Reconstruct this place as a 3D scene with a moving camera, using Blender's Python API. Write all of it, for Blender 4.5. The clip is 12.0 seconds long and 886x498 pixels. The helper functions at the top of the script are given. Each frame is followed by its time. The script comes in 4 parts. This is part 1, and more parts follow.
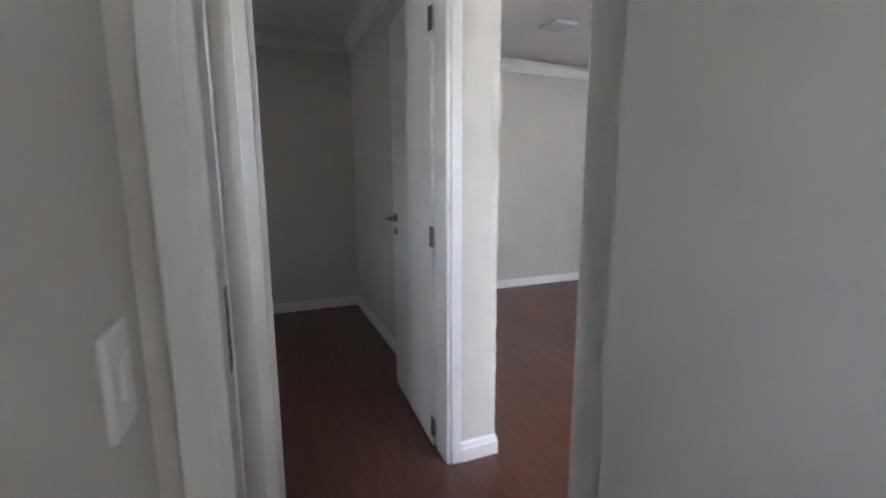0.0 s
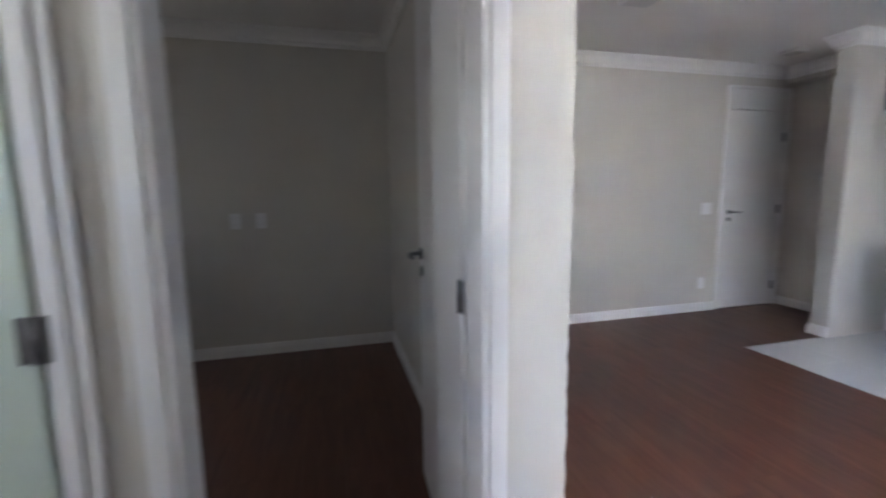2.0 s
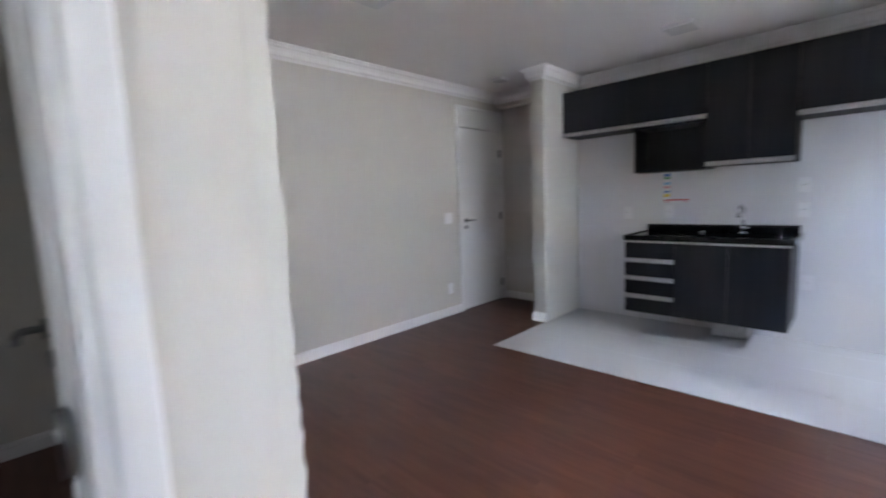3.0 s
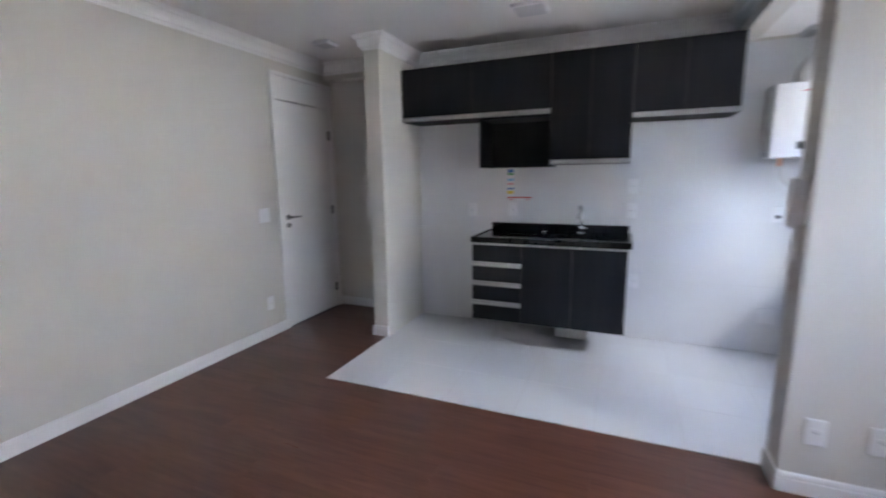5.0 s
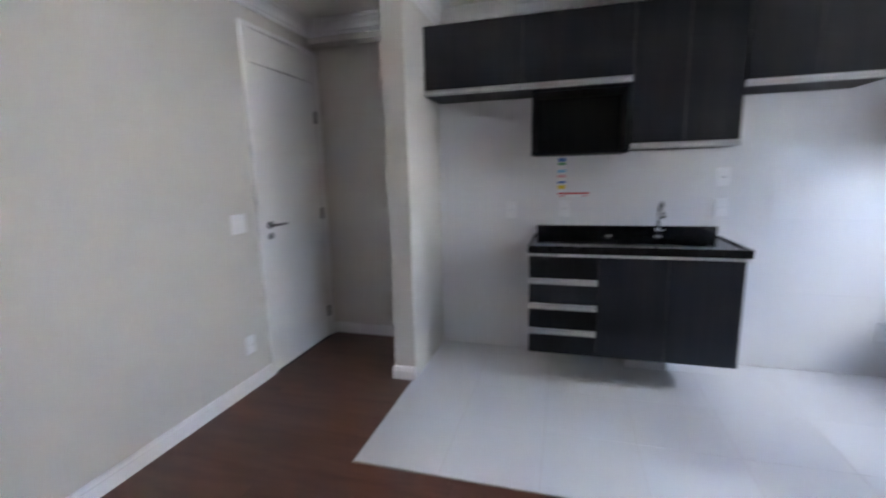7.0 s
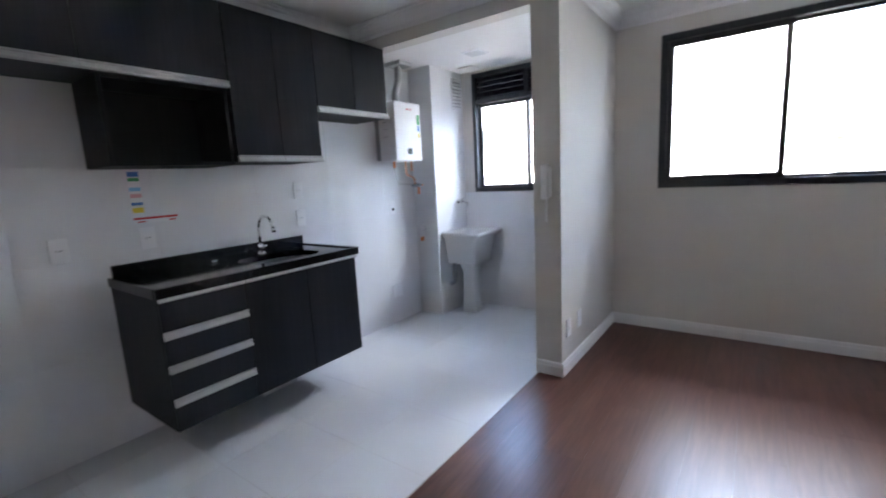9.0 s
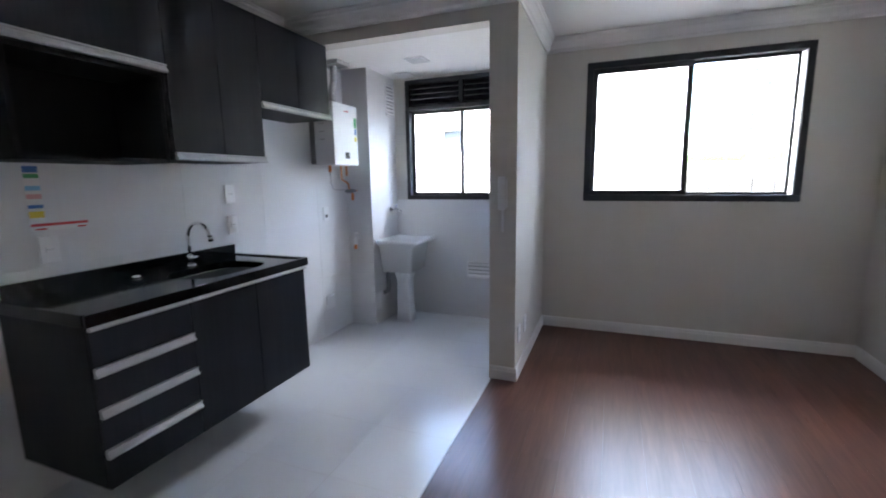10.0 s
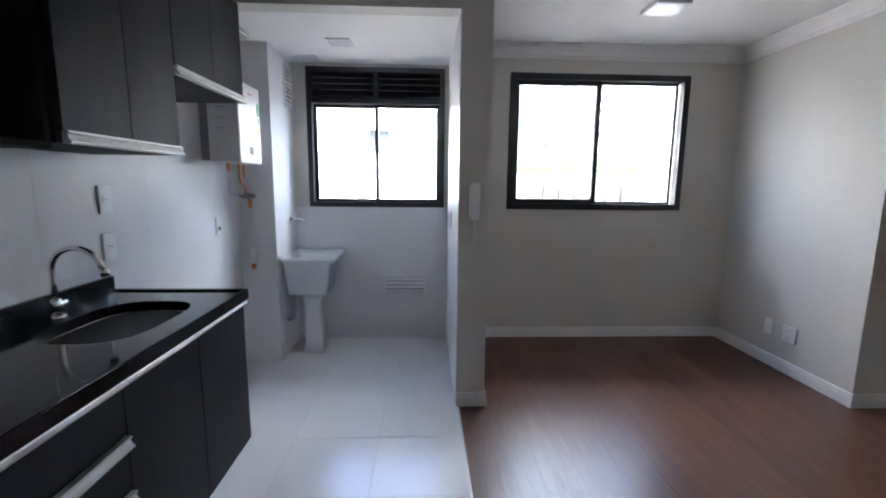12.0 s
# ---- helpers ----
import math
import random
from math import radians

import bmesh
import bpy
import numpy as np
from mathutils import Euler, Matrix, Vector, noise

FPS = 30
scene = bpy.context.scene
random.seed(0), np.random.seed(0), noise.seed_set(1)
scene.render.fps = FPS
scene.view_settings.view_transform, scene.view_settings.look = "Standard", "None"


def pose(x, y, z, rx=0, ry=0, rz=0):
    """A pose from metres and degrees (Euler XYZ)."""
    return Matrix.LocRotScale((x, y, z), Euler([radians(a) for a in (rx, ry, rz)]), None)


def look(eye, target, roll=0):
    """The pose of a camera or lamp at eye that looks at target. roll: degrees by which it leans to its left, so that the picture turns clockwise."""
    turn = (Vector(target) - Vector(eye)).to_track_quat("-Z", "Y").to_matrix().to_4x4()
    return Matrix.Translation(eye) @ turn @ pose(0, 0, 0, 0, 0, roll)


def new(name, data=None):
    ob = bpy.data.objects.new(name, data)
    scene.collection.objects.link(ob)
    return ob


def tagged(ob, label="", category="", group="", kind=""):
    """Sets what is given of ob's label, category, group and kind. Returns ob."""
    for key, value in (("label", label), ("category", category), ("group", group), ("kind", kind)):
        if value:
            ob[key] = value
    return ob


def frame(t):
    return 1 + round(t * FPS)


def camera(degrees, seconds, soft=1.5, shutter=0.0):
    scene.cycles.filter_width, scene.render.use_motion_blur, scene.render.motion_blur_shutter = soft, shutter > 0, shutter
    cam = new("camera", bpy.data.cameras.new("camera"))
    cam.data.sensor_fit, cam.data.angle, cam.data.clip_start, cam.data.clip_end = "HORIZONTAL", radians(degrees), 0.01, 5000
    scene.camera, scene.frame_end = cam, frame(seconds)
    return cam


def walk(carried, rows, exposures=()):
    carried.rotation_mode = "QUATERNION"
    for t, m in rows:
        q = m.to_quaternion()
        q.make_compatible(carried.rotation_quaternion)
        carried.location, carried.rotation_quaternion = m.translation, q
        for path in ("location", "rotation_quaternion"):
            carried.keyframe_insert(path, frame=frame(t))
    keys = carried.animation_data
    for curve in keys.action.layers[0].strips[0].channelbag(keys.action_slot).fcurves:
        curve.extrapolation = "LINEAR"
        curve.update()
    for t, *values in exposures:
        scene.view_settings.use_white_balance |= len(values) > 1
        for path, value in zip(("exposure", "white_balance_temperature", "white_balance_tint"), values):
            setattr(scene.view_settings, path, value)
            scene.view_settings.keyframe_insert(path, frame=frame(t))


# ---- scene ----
cam = camera(91.4, 12.0, 1.9, 0.5)
PATH = [
    (0, (0.522, 0.837, 1.247), (1.277, 2.662, 0.926), -0.2),
    (0.2, (0.587, 0.931, 1.227), (1.235, 2.799, 0.93), -0.9),
    (0.5, (0.717, 1.048, 1.254), (1.071, 2.998, 0.985), 0.9),
    (0.7, (0.781, 1.105, 1.256), (0.984, 3.076, 0.985), 0.9),
    (1, (0.814, 1.189, 1.255), (0.858, 3.162, 0.929), 0.8),
    (1.5, (0.8, 1.335, 1.253), (0.817, 3.307, 0.917), -0.5),
    (2, (0.85, 1.476, 1.284), (1.354, 3.393, 1.017), -0.7),
    (2.5, (0.981, 1.671, 1.265), (1.923, 3.419, 1.029), -3.3),
    (3, (1.150, 1.852, 1.290), (2.577, 3.234, 1.057), -2.4),
    (4.8, (1.653, 2.206, 1.391), (3.528, 2.818, 1.063), -1.3),
    (5, (1.757, 2.242, 1.39), (3.577, 3.001, 1.053), -0.8),
    (5.5, (1.941, 2.455, 1.404), (3.679, 3.374, 1.036), -0.9),
    (6, (2.143, 2.699, 1.364), (3.766, 3.803, 0.983), -1.9),
    (6.5, (2.301, 2.923, 1.356), (3.925, 4.012, 0.934), -0.6),
    (7, (2.392, 3.15, 1.349), (4.285, 3.692, 1.002), -1.4),
    (7.5, (2.492, 3.381, 1.303), (4.473, 3.338, 1.028), 0.2),
    (7.7, (2.518, 3.431, 1.299), (4.466, 3.129, 0.96), -2.9),
    (9.3, (3.021, 4.18, 1.332), (4.053, 2.492, 1.04), -1.6),
    (9.5, (3.072, 4.186, 1.346), (4.054, 2.47, 1.05), -0.9),
    (10, (3.344, 4.273, 1.352), (4.059, 2.433, 1.032), -0.9),
    (10.5, (3.59, 4.263, 1.349), (4.136, 2.353, 1.112), 0.6),
    (11, (3.855, 4.23, 1.37), (4.282, 2.294, 1.11), 0.9),
    (11.5, (4.108, 4.182, 1.394), (4.22, 2.209, 1.086), -0.5),
    (12, (4.271, 4.049, 1.363), (4.186, 2.073, 1.061), 0.6),
]
EXPOSURES = [(0, 6.7, 6550, 13), (1.5, 6.6, 6550, 13), (2.5, 6.65, 6500, 13), (7.5, 6.85, 6450, 12), (9.5, 6.45, 6400, 11), (12, 6.2, 6450, 11)]
walk(cam, [(t, look(eye, target, roll)) for t, eye, target, roll in PATH], EXPOSURES)

# ---- world, sun and daylight ----
world = bpy.data.worlds.new("sky_world")
scene.world = world
world.use_nodes = True
wn = world.node_tree
sky = wn.nodes.new("ShaderNodeTexSky")
sky.sky_type, sky.sun_disc = "NISHITA", False
sky.sun_elevation, sky.sun_rotation = radians(58), radians(0)
sky.dust_density, sky.air_density = 3.0, 1.0
wn.links.new(sky.outputs[0], wn.nodes["Background"].inputs[0])
wn.nodes["Background"].inputs[1].default_value = 0.15

sun_data = bpy.data.lights.new("sun", "SUN")
sun_data.energy, sun_data.angle, sun_data.color = 2.2, radians(0.6), (1.0, 0.95, 0.88)
sun = new("sun", sun_data)
sun.matrix_world = look((3, 30, 48), (3, 0, 0))


def sky_lamp(name, eye, target, w, h, watts):
    d = bpy.data.lights.new(name, "AREA")
    d.shape, d.size, d.size_y, d.energy, d.color = "RECTANGLE", w, h, watts, (0.97, 0.985, 1.0)
    new(name, d).matrix_world = look(eye, target)


# added lamps, out of sight above the two large windows, boosting the sky's light
sky_lamp("living_sky_standin", (2.81, -1.6, 3.35), (2.81, 0.3, 1.75), 2.2, 0.8, 1.8)
sky_lamp("laundry_sky_standin", (4.67, -1.6, 3.35), (4.67, 0.3, 1.75), 1.6, 0.8, 0.4)
# added lamps in the unseen openings of the bathroom and the two bedrooms
sky_lamp("bathroom_sky_standin", (-1.08, 1.25, 1.715), (0, 1.25, 1.715), 0.29, 0.32, 0.10)
sky_lamp("second_bedroom_sky_standin", (0.30, -0.61, 1.55), (1.3, -0.61, 1.55), 0.41, 0.39, 0.15)
sky_lamp("bedroom_sky_standin", (-1.68, 3.765, 1.435), (0, 3.765, 1.435), 0.16, 0.22, 0.035)


# ---- materials ----
def mat(name, color, rough=0.5, metal=0.0, spec=0.5, vary=0.06, scale=6.0, bump=0.0, bump_scale=60.0, random_by=None, stretch=(1, 1, 1), coat=0.0):
    m = bpy.data.materials.new(name)
    m.use_nodes = True
    nt = m.node_tree
    b = nt.nodes["Principled BSDF"]
    b.inputs["Roughness"].default_value = rough
    b.inputs["Metallic"].default_value = metal
    b.inputs["Specular IOR Level"].default_value = spec
    b.inputs["Coat Weight"].default_value = coat
    b.inputs["Coat Roughness"].default_value = 0.15
    co = nt.nodes.new("ShaderNodeTexCoord")
    mp = nt.nodes.new("ShaderNodeMapping")
    mp.inputs["Scale"].default_value = stretch
    nt.links.new(co.outputs["Object"], mp.inputs["Vector"])
    n1 = nt.nodes.new("ShaderNodeTexNoise")
    n1.inputs["Scale"].default_value = scale
    n1.inputs["Detail"].default_value = 6
    nt.links.new(mp.outputs[0], n1.inputs["Vector"])
    n2 = nt.nodes.new("ShaderNodeTexNoise")
    n2.inputs["Scale"].default_value = scale * 0.13
    nt.links.new(mp.outputs[0], n2.inputs["Vector"])
    add = nt.nodes.new("ShaderNodeMath")
    nt.links.new(n1.outputs["Fac"], add.inputs[0])
    nt.links.new(n2.outputs["Fac"], add.inputs[1])
    rng = nt.nodes.new("ShaderNodeMapRange")
    rng.inputs["From Min"].default_value, rng.inputs["From Max"].default_value = 0.6, 1.4
    rng.inputs["To Min"].default_value, rng.inputs["To Max"].default_value = 1 - vary, 1 + vary
    nt.links.new(add.outputs[0], rng.inputs["Value"])
    val = rng.outputs[0]
    if random_by:
        oi = nt.nodes.new("ShaderNodeObjectInfo")
        r2 = nt.nodes.new("ShaderNodeMapRange")
        r2.inputs["To Min"].default_value, r2.inputs["To Max"].default_value = 1 - random_by, 1 + random_by
        nt.links.new(oi.outputs["Random"], r2.inputs["Value"])
        mul = nt.nodes.new("ShaderNodeMath")
        mul.operation = "MULTIPLY"
        nt.links.new(val, mul.inputs[0])
        nt.links.new(r2.outputs[0], mul.inputs[1])
        val = mul.outputs[0]
    hsv = nt.nodes.new("ShaderNodeHueSaturation")
    hsv.inputs["Color"].default_value = (*color, 1)
    nt.links.new(val, hsv.inputs["Value"])
    nt.links.new(hsv.outputs[0], b.inputs["Base Color"])
    if bump:
        n3 = nt.nodes.new("ShaderNodeTexNoise")
        n3.inputs["Scale"].default_value = bump_scale
        n3.inputs["Detail"].default_value = 4
        nt.links.new(mp.outputs[0], n3.inputs["Vector"])
        bp = nt.nodes.new("ShaderNodeBump")
        bp.inputs["Strength"].default_value = bump
        bp.inputs["Distance"].default_value = 0.004
        nt.links.new(n3.outputs["Fac"], bp.inputs["Height"])
        nt.links.new(bp.outputs[0], b.inputs["Normal"])
    return m


def wood_mat(name, dark, light, rough, random_by):
    """Laminate boards with grain along y."""
    m = bpy.data.materials.new(name)
    m.use_nodes = True
    nt = m.node_tree
    b = nt.nodes["Principled BSDF"]
    b.inputs["Specular IOR Level"].default_value = 0.5
    co = nt.nodes.new("ShaderNodeTexCoord")
    oi = nt.nodes.new("ShaderNodeObjectInfo")
    off = nt.nodes.new("ShaderNodeVectorMath")
    off.operation = "MULTIPLY_ADD"
    off.inputs[1].default_value = (37, 23, 11)
    nt.links.new(oi.outputs["Random"], off.inputs[0])
    nt.links.new(co.outputs["Object"], off.inputs[2])
    mp = nt.nodes.new("ShaderNodeMapping")
    mp.inputs["Scale"].default_value = (1, 0.07, 1)
    nt.links.new(off.outputs[0], mp.inputs["Vector"])
    n1 = nt.nodes.new("ShaderNodeTexNoise")
    n1.inputs["Scale"].default_value, n1.inputs["Detail"].default_value, n1.inputs["Distortion"].default_value = 70, 8, 0.6
    nt.links.new(mp.outputs[0], n1.inputs["Vector"])
    n2 = nt.nodes.new("ShaderNodeTexNoise")
    n2.inputs["Scale"].default_value, n2.inputs["Detail"].default_value, n2.inputs["Distortion"].default_value = 11, 3, 1.4
    nt.links.new(mp.outputs[0], n2.inputs["Vector"])
    mix = nt.nodes.new("ShaderNodeMath")
    nt.links.new(n1.outputs["Fac"], mix.inputs[0])
    nt.links.new(n2.outputs["Fac"], mix.inputs[1])
    half = nt.nodes.new("ShaderNodeMath")
    half.operation = "MULTIPLY"
    half.inputs[1].default_value = 0.5
    nt.links.new(mix.outputs[0], half.inputs[0])
    ramp = nt.nodes.new("ShaderNodeValToRGB")
    ramp.color_ramp.elements[0].position, ramp.color_ramp.elements[1].position = 0.34, 0.68
    ramp.color_ramp.elements[0].color, ramp.color_ramp.elements[1].color = (*dark, 1), (*light, 1)
    nt.links.new(half.outputs[0], ramp.inputs[0])
    r2 = nt.nodes.new("ShaderNodeMapRange")
    r2.inputs["To Min"].default_value, r2.inputs["To Max"].default_value = 1 - random_by, 1 + random_by
    nt.links.new(oi.outputs["Random"], r2.inputs["Value"])
    hsv = nt.nodes.new("ShaderNodeHueSaturation")
    nt.links.new(ramp.outputs[0], hsv.inputs["Color"])
    nt.links.new(r2.outputs[0], hsv.inputs["Value"])
    nt.links.new(hsv.outputs[0], b.inputs["Base Color"])
    rr = nt.nodes.new("ShaderNodeMapRange")
    rr.inputs["To Min"].default_value, rr.inputs["To Max"].default_value = rough + 0.06, rough - 0.06
    nt.links.new(half.outputs[0], rr.inputs["Value"])
    nt.links.new(rr.outputs[0], b.inputs["Roughness"])
    return m


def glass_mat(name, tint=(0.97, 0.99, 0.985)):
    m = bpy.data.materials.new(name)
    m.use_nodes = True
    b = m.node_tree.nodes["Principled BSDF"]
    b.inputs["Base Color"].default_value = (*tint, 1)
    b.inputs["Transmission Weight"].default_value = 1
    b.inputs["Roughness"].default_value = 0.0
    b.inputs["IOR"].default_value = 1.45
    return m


PAINT = mat("wall_paint", (0.62, 0.60, 0.56), 0.7, spec=0.3, vary=0.025, scale=3, bump=0.12, bump_scale=220)
CEIL = mat("ceiling_paint", (0.80, 0.79, 0.78), 0.85, spec=0.2, vary=0.02, scale=2, bump=0.08, bump_scale=200)
WHITE = mat("white_lacquer", (0.80, 0.80, 0.80), 0.38, vary=0.02, scale=4)
TRIM = mat("trim_white", (0.80, 0.80, 0.80), 0.5, vary=0.02, scale=5)
WOOD = wood_mat("brown_laminate", (0.088, 0.035, 0.024), (0.155, 0.067, 0.047), 0.30, 0.06)
TILE = mat("floor_tile_glaze", (0.72, 0.73, 0.75), 0.22, vary=0.02, scale=2.5, random_by=0.015)
GROUT = mat("grout", (0.54, 0.53, 0.53), 0.85, vary=0.06, scale=20)
WTILE = mat("wall_tile_glaze", (0.72, 0.72, 0.73), 0.42, spec=0.4, vary=0.015, scale=2, random_by=0.012, bump=0.03, bump_scale=30)
WGROUT = mat("wall_grout", (0.66, 0.66, 0.66), 0.85, vary=0.04, scale=20)
MDF = mat("graphite_board", (0.021, 0.0225, 0.027), 0.55, spec=0.2, vary=0.2, scale=50, stretch=(1, 1, 0.04), bump=0.12, bump_scale=160)
GRANITE = mat("black_granite", (0.006, 0.006, 0.007), 0.09, spec=0.3, vary=0.9, scale=240)
ALU = mat("brushed_aluminium", (0.52, 0.52, 0.52), 0.38, metal=0.75, vary=0.06, scale=40, stretch=(1, 0.05, 1))
CHROME = mat("chrome", (0.75, 0.75, 0.76), 0.12, metal=1.0, vary=0.02)
STEEL = mat("satin_steel", (0.22, 0.225, 0.235), 0.3, metal=0.95, vary=0.08, scale=30)
INOX = mat("sink_steel", (0.42, 0.41, 0.40), 0.25, metal=1.0, vary=0.05, scale=40)
PLASTIC = mat("white_plastic", (0.80, 0.80, 0.81), 0.32, vary=0.015)
GREYPL = mat("grey_plastic", (0.30, 0.30, 0.31), 0.4, vary=0.04)
DARKPL = mat("black_plastic", (0.012, 0.012, 0.014), 0.4, vary=0.1)
FRAME = mat("charcoal_aluminium", (0.022, 0.025, 0.032), 0.4, spec=0.5, vary=0.08, scale=12)
COPPER = mat("copper_pipe", (0.55, 0.26, 0.13), 0.32, metal=0.9, vary=0.15, scale=25)
ORANGE = mat("orange_cap", (0.62, 0.20, 0.05), 0.45, vary=0.05)
# the bathroom's greenish light is put into this door colour
GREEN = mat("green_lit_lacquer", (0.62, 0.72, 0.64), 0.45, vary=0.02, scale=3)
CERAMIC = mat("white_ceramic", (0.80, 0.81, 0.82), 0.18, vary=0.02)
# grey tint put into the glass colour to darken the bright outdoors
GLASS = glass_mat("dimming_glass", (0.44, 0.45, 0.455))
RED = mat("red_print", (0.55, 0.03, 0.04), 0.5, vary=0.02)
BLUE = mat("blue_print", (0.06, 0.18, 0.48), 0.5, vary=0.02)
CYAN = mat("light_blue_print", (0.25, 0.55, 0.75), 0.5, vary=0.02)
GREENP = mat("green_print", (0.08, 0.34, 0.14), 0.5, vary=0.02)
YELLOW = mat("yellow_print", (0.75, 0.58, 0.05), 0.5, vary=0.02)
PINK = mat("pink_print", (0.72, 0.40, 0.42), 0.5, vary=0.02)
PAPER = mat("white_paper", (0.78, 0.78, 0.78), 0.6, vary=0.02)
CONCRETE = mat("pale_concrete", (0.08, 0.079, 0.076), 0.85, vary=0.2, scale=1.2, bump=0.2, bump_scale=20)
GRASS = mat("grass", (0.05, 0.085, 0.014), 0.8, vary=0.35, scale=3.0, bump=0.5, bump_scale=9)
FACADE = mat("pale_facade_paint", (0.70, 0.695, 0.68), 0.8, vary=0.05, scale=0.4)
FACADE2 = mat("grey_facade_paint", (0.20, 0.205, 0.22), 0.8, vary=0.06, scale=0.4)
FARGLASS = mat("dark_window_glass", (0.03, 0.04, 0.05), 0.25, spec=0.2, vary=0.1)
EARTH = mat("yard_paving", (0.17, 0.165, 0.155), 0.9, vary=0.15, scale=0.8)


# ---- mesh helpers ----
def add_box(bm, x0, x1, y0, y1, z0, z1, bevel=0.0, seg=1):
    vs = [bm.verts.new((x, y, z)) for z in (z0, z1) for x, y in ((x0, y0), (x1, y0), (x1, y1), (x0, y1))]
    fs = [(3, 2, 1, 0), (4, 5, 6, 7), (0, 1, 5, 4), (1, 2, 6, 5), (2, 3, 7, 6), (3, 0, 4, 7)]
    faces = [bm.faces.new([vs[i] for i in f]) for f in fs]
    if bevel:
        edges = list({e for f in faces for e in f.edges})
        bmesh.ops.bevel(bm, geom=edges, offset=bevel, segments=seg, affect="EDGES", profile=0.5)
    return bm


def box(x0, x1, y0, y1, z0, z1, bevel=0.0, seg=1):
    return add_box(bmesh.new(), x0, x1, y0, y1, z0, z1, bevel, seg)


def add_tube(bm, pts, radius, seg=12, caps=True):
    pts = [Vector(p) for p in pts]
    rings, ref = [], None
    for i, p in enumerate(pts):
        d = (pts[min(i + 1, len(pts) - 1)] - pts[max(i - 1, 0)]).normalized()
        if ref is None:
            ref = d.orthogonal().normalized()
        ref = (ref - d * ref.dot(d)).normalized()
        side = d.cross(ref)
        r = radius[i] if isinstance(radius, (list, tuple)) else radius
        rings.append([bm.verts.new(p + r * (ref * math.cos(a) + side * math.sin(a))) for a in (2 * math.pi * k / seg for k in range(seg))])
    for a, b in zip(rings, rings[1:]):
        for k in range(seg):
            bm.faces.new((a[k], a[(k + 1) % seg], b[(k + 1) % seg], b[k])).smooth = True
    if caps:
        bm.faces.new(rings[0][::-1])
        bm.faces.new(rings[-1])
    return bm


def tube(pts, radius, seg=12, caps=True):
    return add_tube(bmesh.new(), pts, radius, seg, caps)


def arc(c, r, a0, a1, n, plane="xz"):
    out = []
    for k in range(n + 1):
        a = radians(a0 + (a1 - a0) * k / n)
        u, v = r * math.cos(a), r * math.sin(a)
        out.append((c[0] + u, c[1], c[2] + v) if plane == "xz" else (c[0], c[1] + u, c[2] + v) if plane == "yz" else (c[0] + u, c[1] + v, c[2]))
    return out


def mesh_of(name, bm, material):
    bmesh.ops.recalc_face_normals(bm, faces=bm.faces)
    me = bpy.data.meshes.new(name)
    bm.to_mesh(me)
    bm.free()
    me.materials.append(material)
    return me


def part(name, bm, material, parent, label=""):
    ob = new(name, mesh_of(name, bm, material))
    ob.parent = parent
    return tagged(ob, label)


def thing(name, at, label, category, group="", kind=""):
    ob = new(name)
    ob.empty_display_size = 0.1
    ob.matrix_basis = at if isinstance(at, Matrix) else Matrix.Translation(at)
    return tagged(ob, label, category, group, kind)


def solid(name, bm, material, label, category, kind="structure", group=""):
    return tagged(new(name, mesh_of(name, bm, material)), label, category, group, kind)


def wall(name, x0, x1, y0, y1, z0, z1, label, holes=(), material=None):
    """A wall with openings (a0, a1, z0, z1) along its longer side."""
    bm = bmesh.new()
    along_x = (x1 - x0) > (y1 - y0)
    lo, hi = (x0, x1) if along_x else (y0, y1)

    def piece(a, b, c, d):
        if b - a > 1e-4 and d - c > 1e-4:
            add_box(bm, *((a, b, y0, y1) if along_x else (x0, x1, a, b)), c, d)
    at = lo
    for a, b, c, d in sorted(holes):
        piece(at, a, z0, z1)
        piece(a, b, z0, c)
        piece(a, b, d, z1)
        at = b
    piece(at, hi, z0, z1)
    return solid(name, bm, material or PAINT, label, "wall")


def sweep(name, path, profile, material, label, category):
    """A moulding along a polyline on the floor plan, the room on its left; profile: (out from the wall, height)."""
    bm = bmesh.new()
    p = [Vector(q) for q in path]
    rows = []
    for i, q in enumerate(p):
        d0 = (q - p[i - 1]).normalized() if i else (p[1] - q).normalized()
        d1 = (p[i + 1] - q).normalized() if i + 1 < len(p) else d0
        n0, n1 = Vector((-d0.y, d0.x)), Vector((-d1.y, d1.x))
        n = (n0 + n1) / (1 + n0.dot(n1))
        rows.append([bm.verts.new((q.x + n.x * o, q.y + n.y * o, h)) for o, h in profile])
    for a, b in zip(rows, rows[1:]):
        for k in range(len(profile)):
            j = (k + 1) % len(profile)
            bm.faces.new((a[k], a[j], b[j], b[k]))
    bm.faces.new(rows[0])
    bm.faces.new(rows[-1][::-1])
    return solid(name, bm, material, label, category)


# ---- the large structure ----
H = 2.49            # ceiling height
S, N, K = 0.338, 5.072, 5.618   # south, north and kitchen wall faces
LW = 1.602          # west wall face of the living room
HS, HN = 1.628, 2.436           # hall wall faces
PX0, PX1, PY = 3.90, 4.073, 1.55   # partition to the laundry
HX = 0.386          # west wall face of the hall
B2 = 0.36           # west wall face of the second bedroom
HB = 2.55           # bedroom side of the hall wall
BE = 1.35           # east wall face of the bedroom
LZ = 2.31           # laundry ceiling
WE = 1.430          # living room face of the bedroom wall

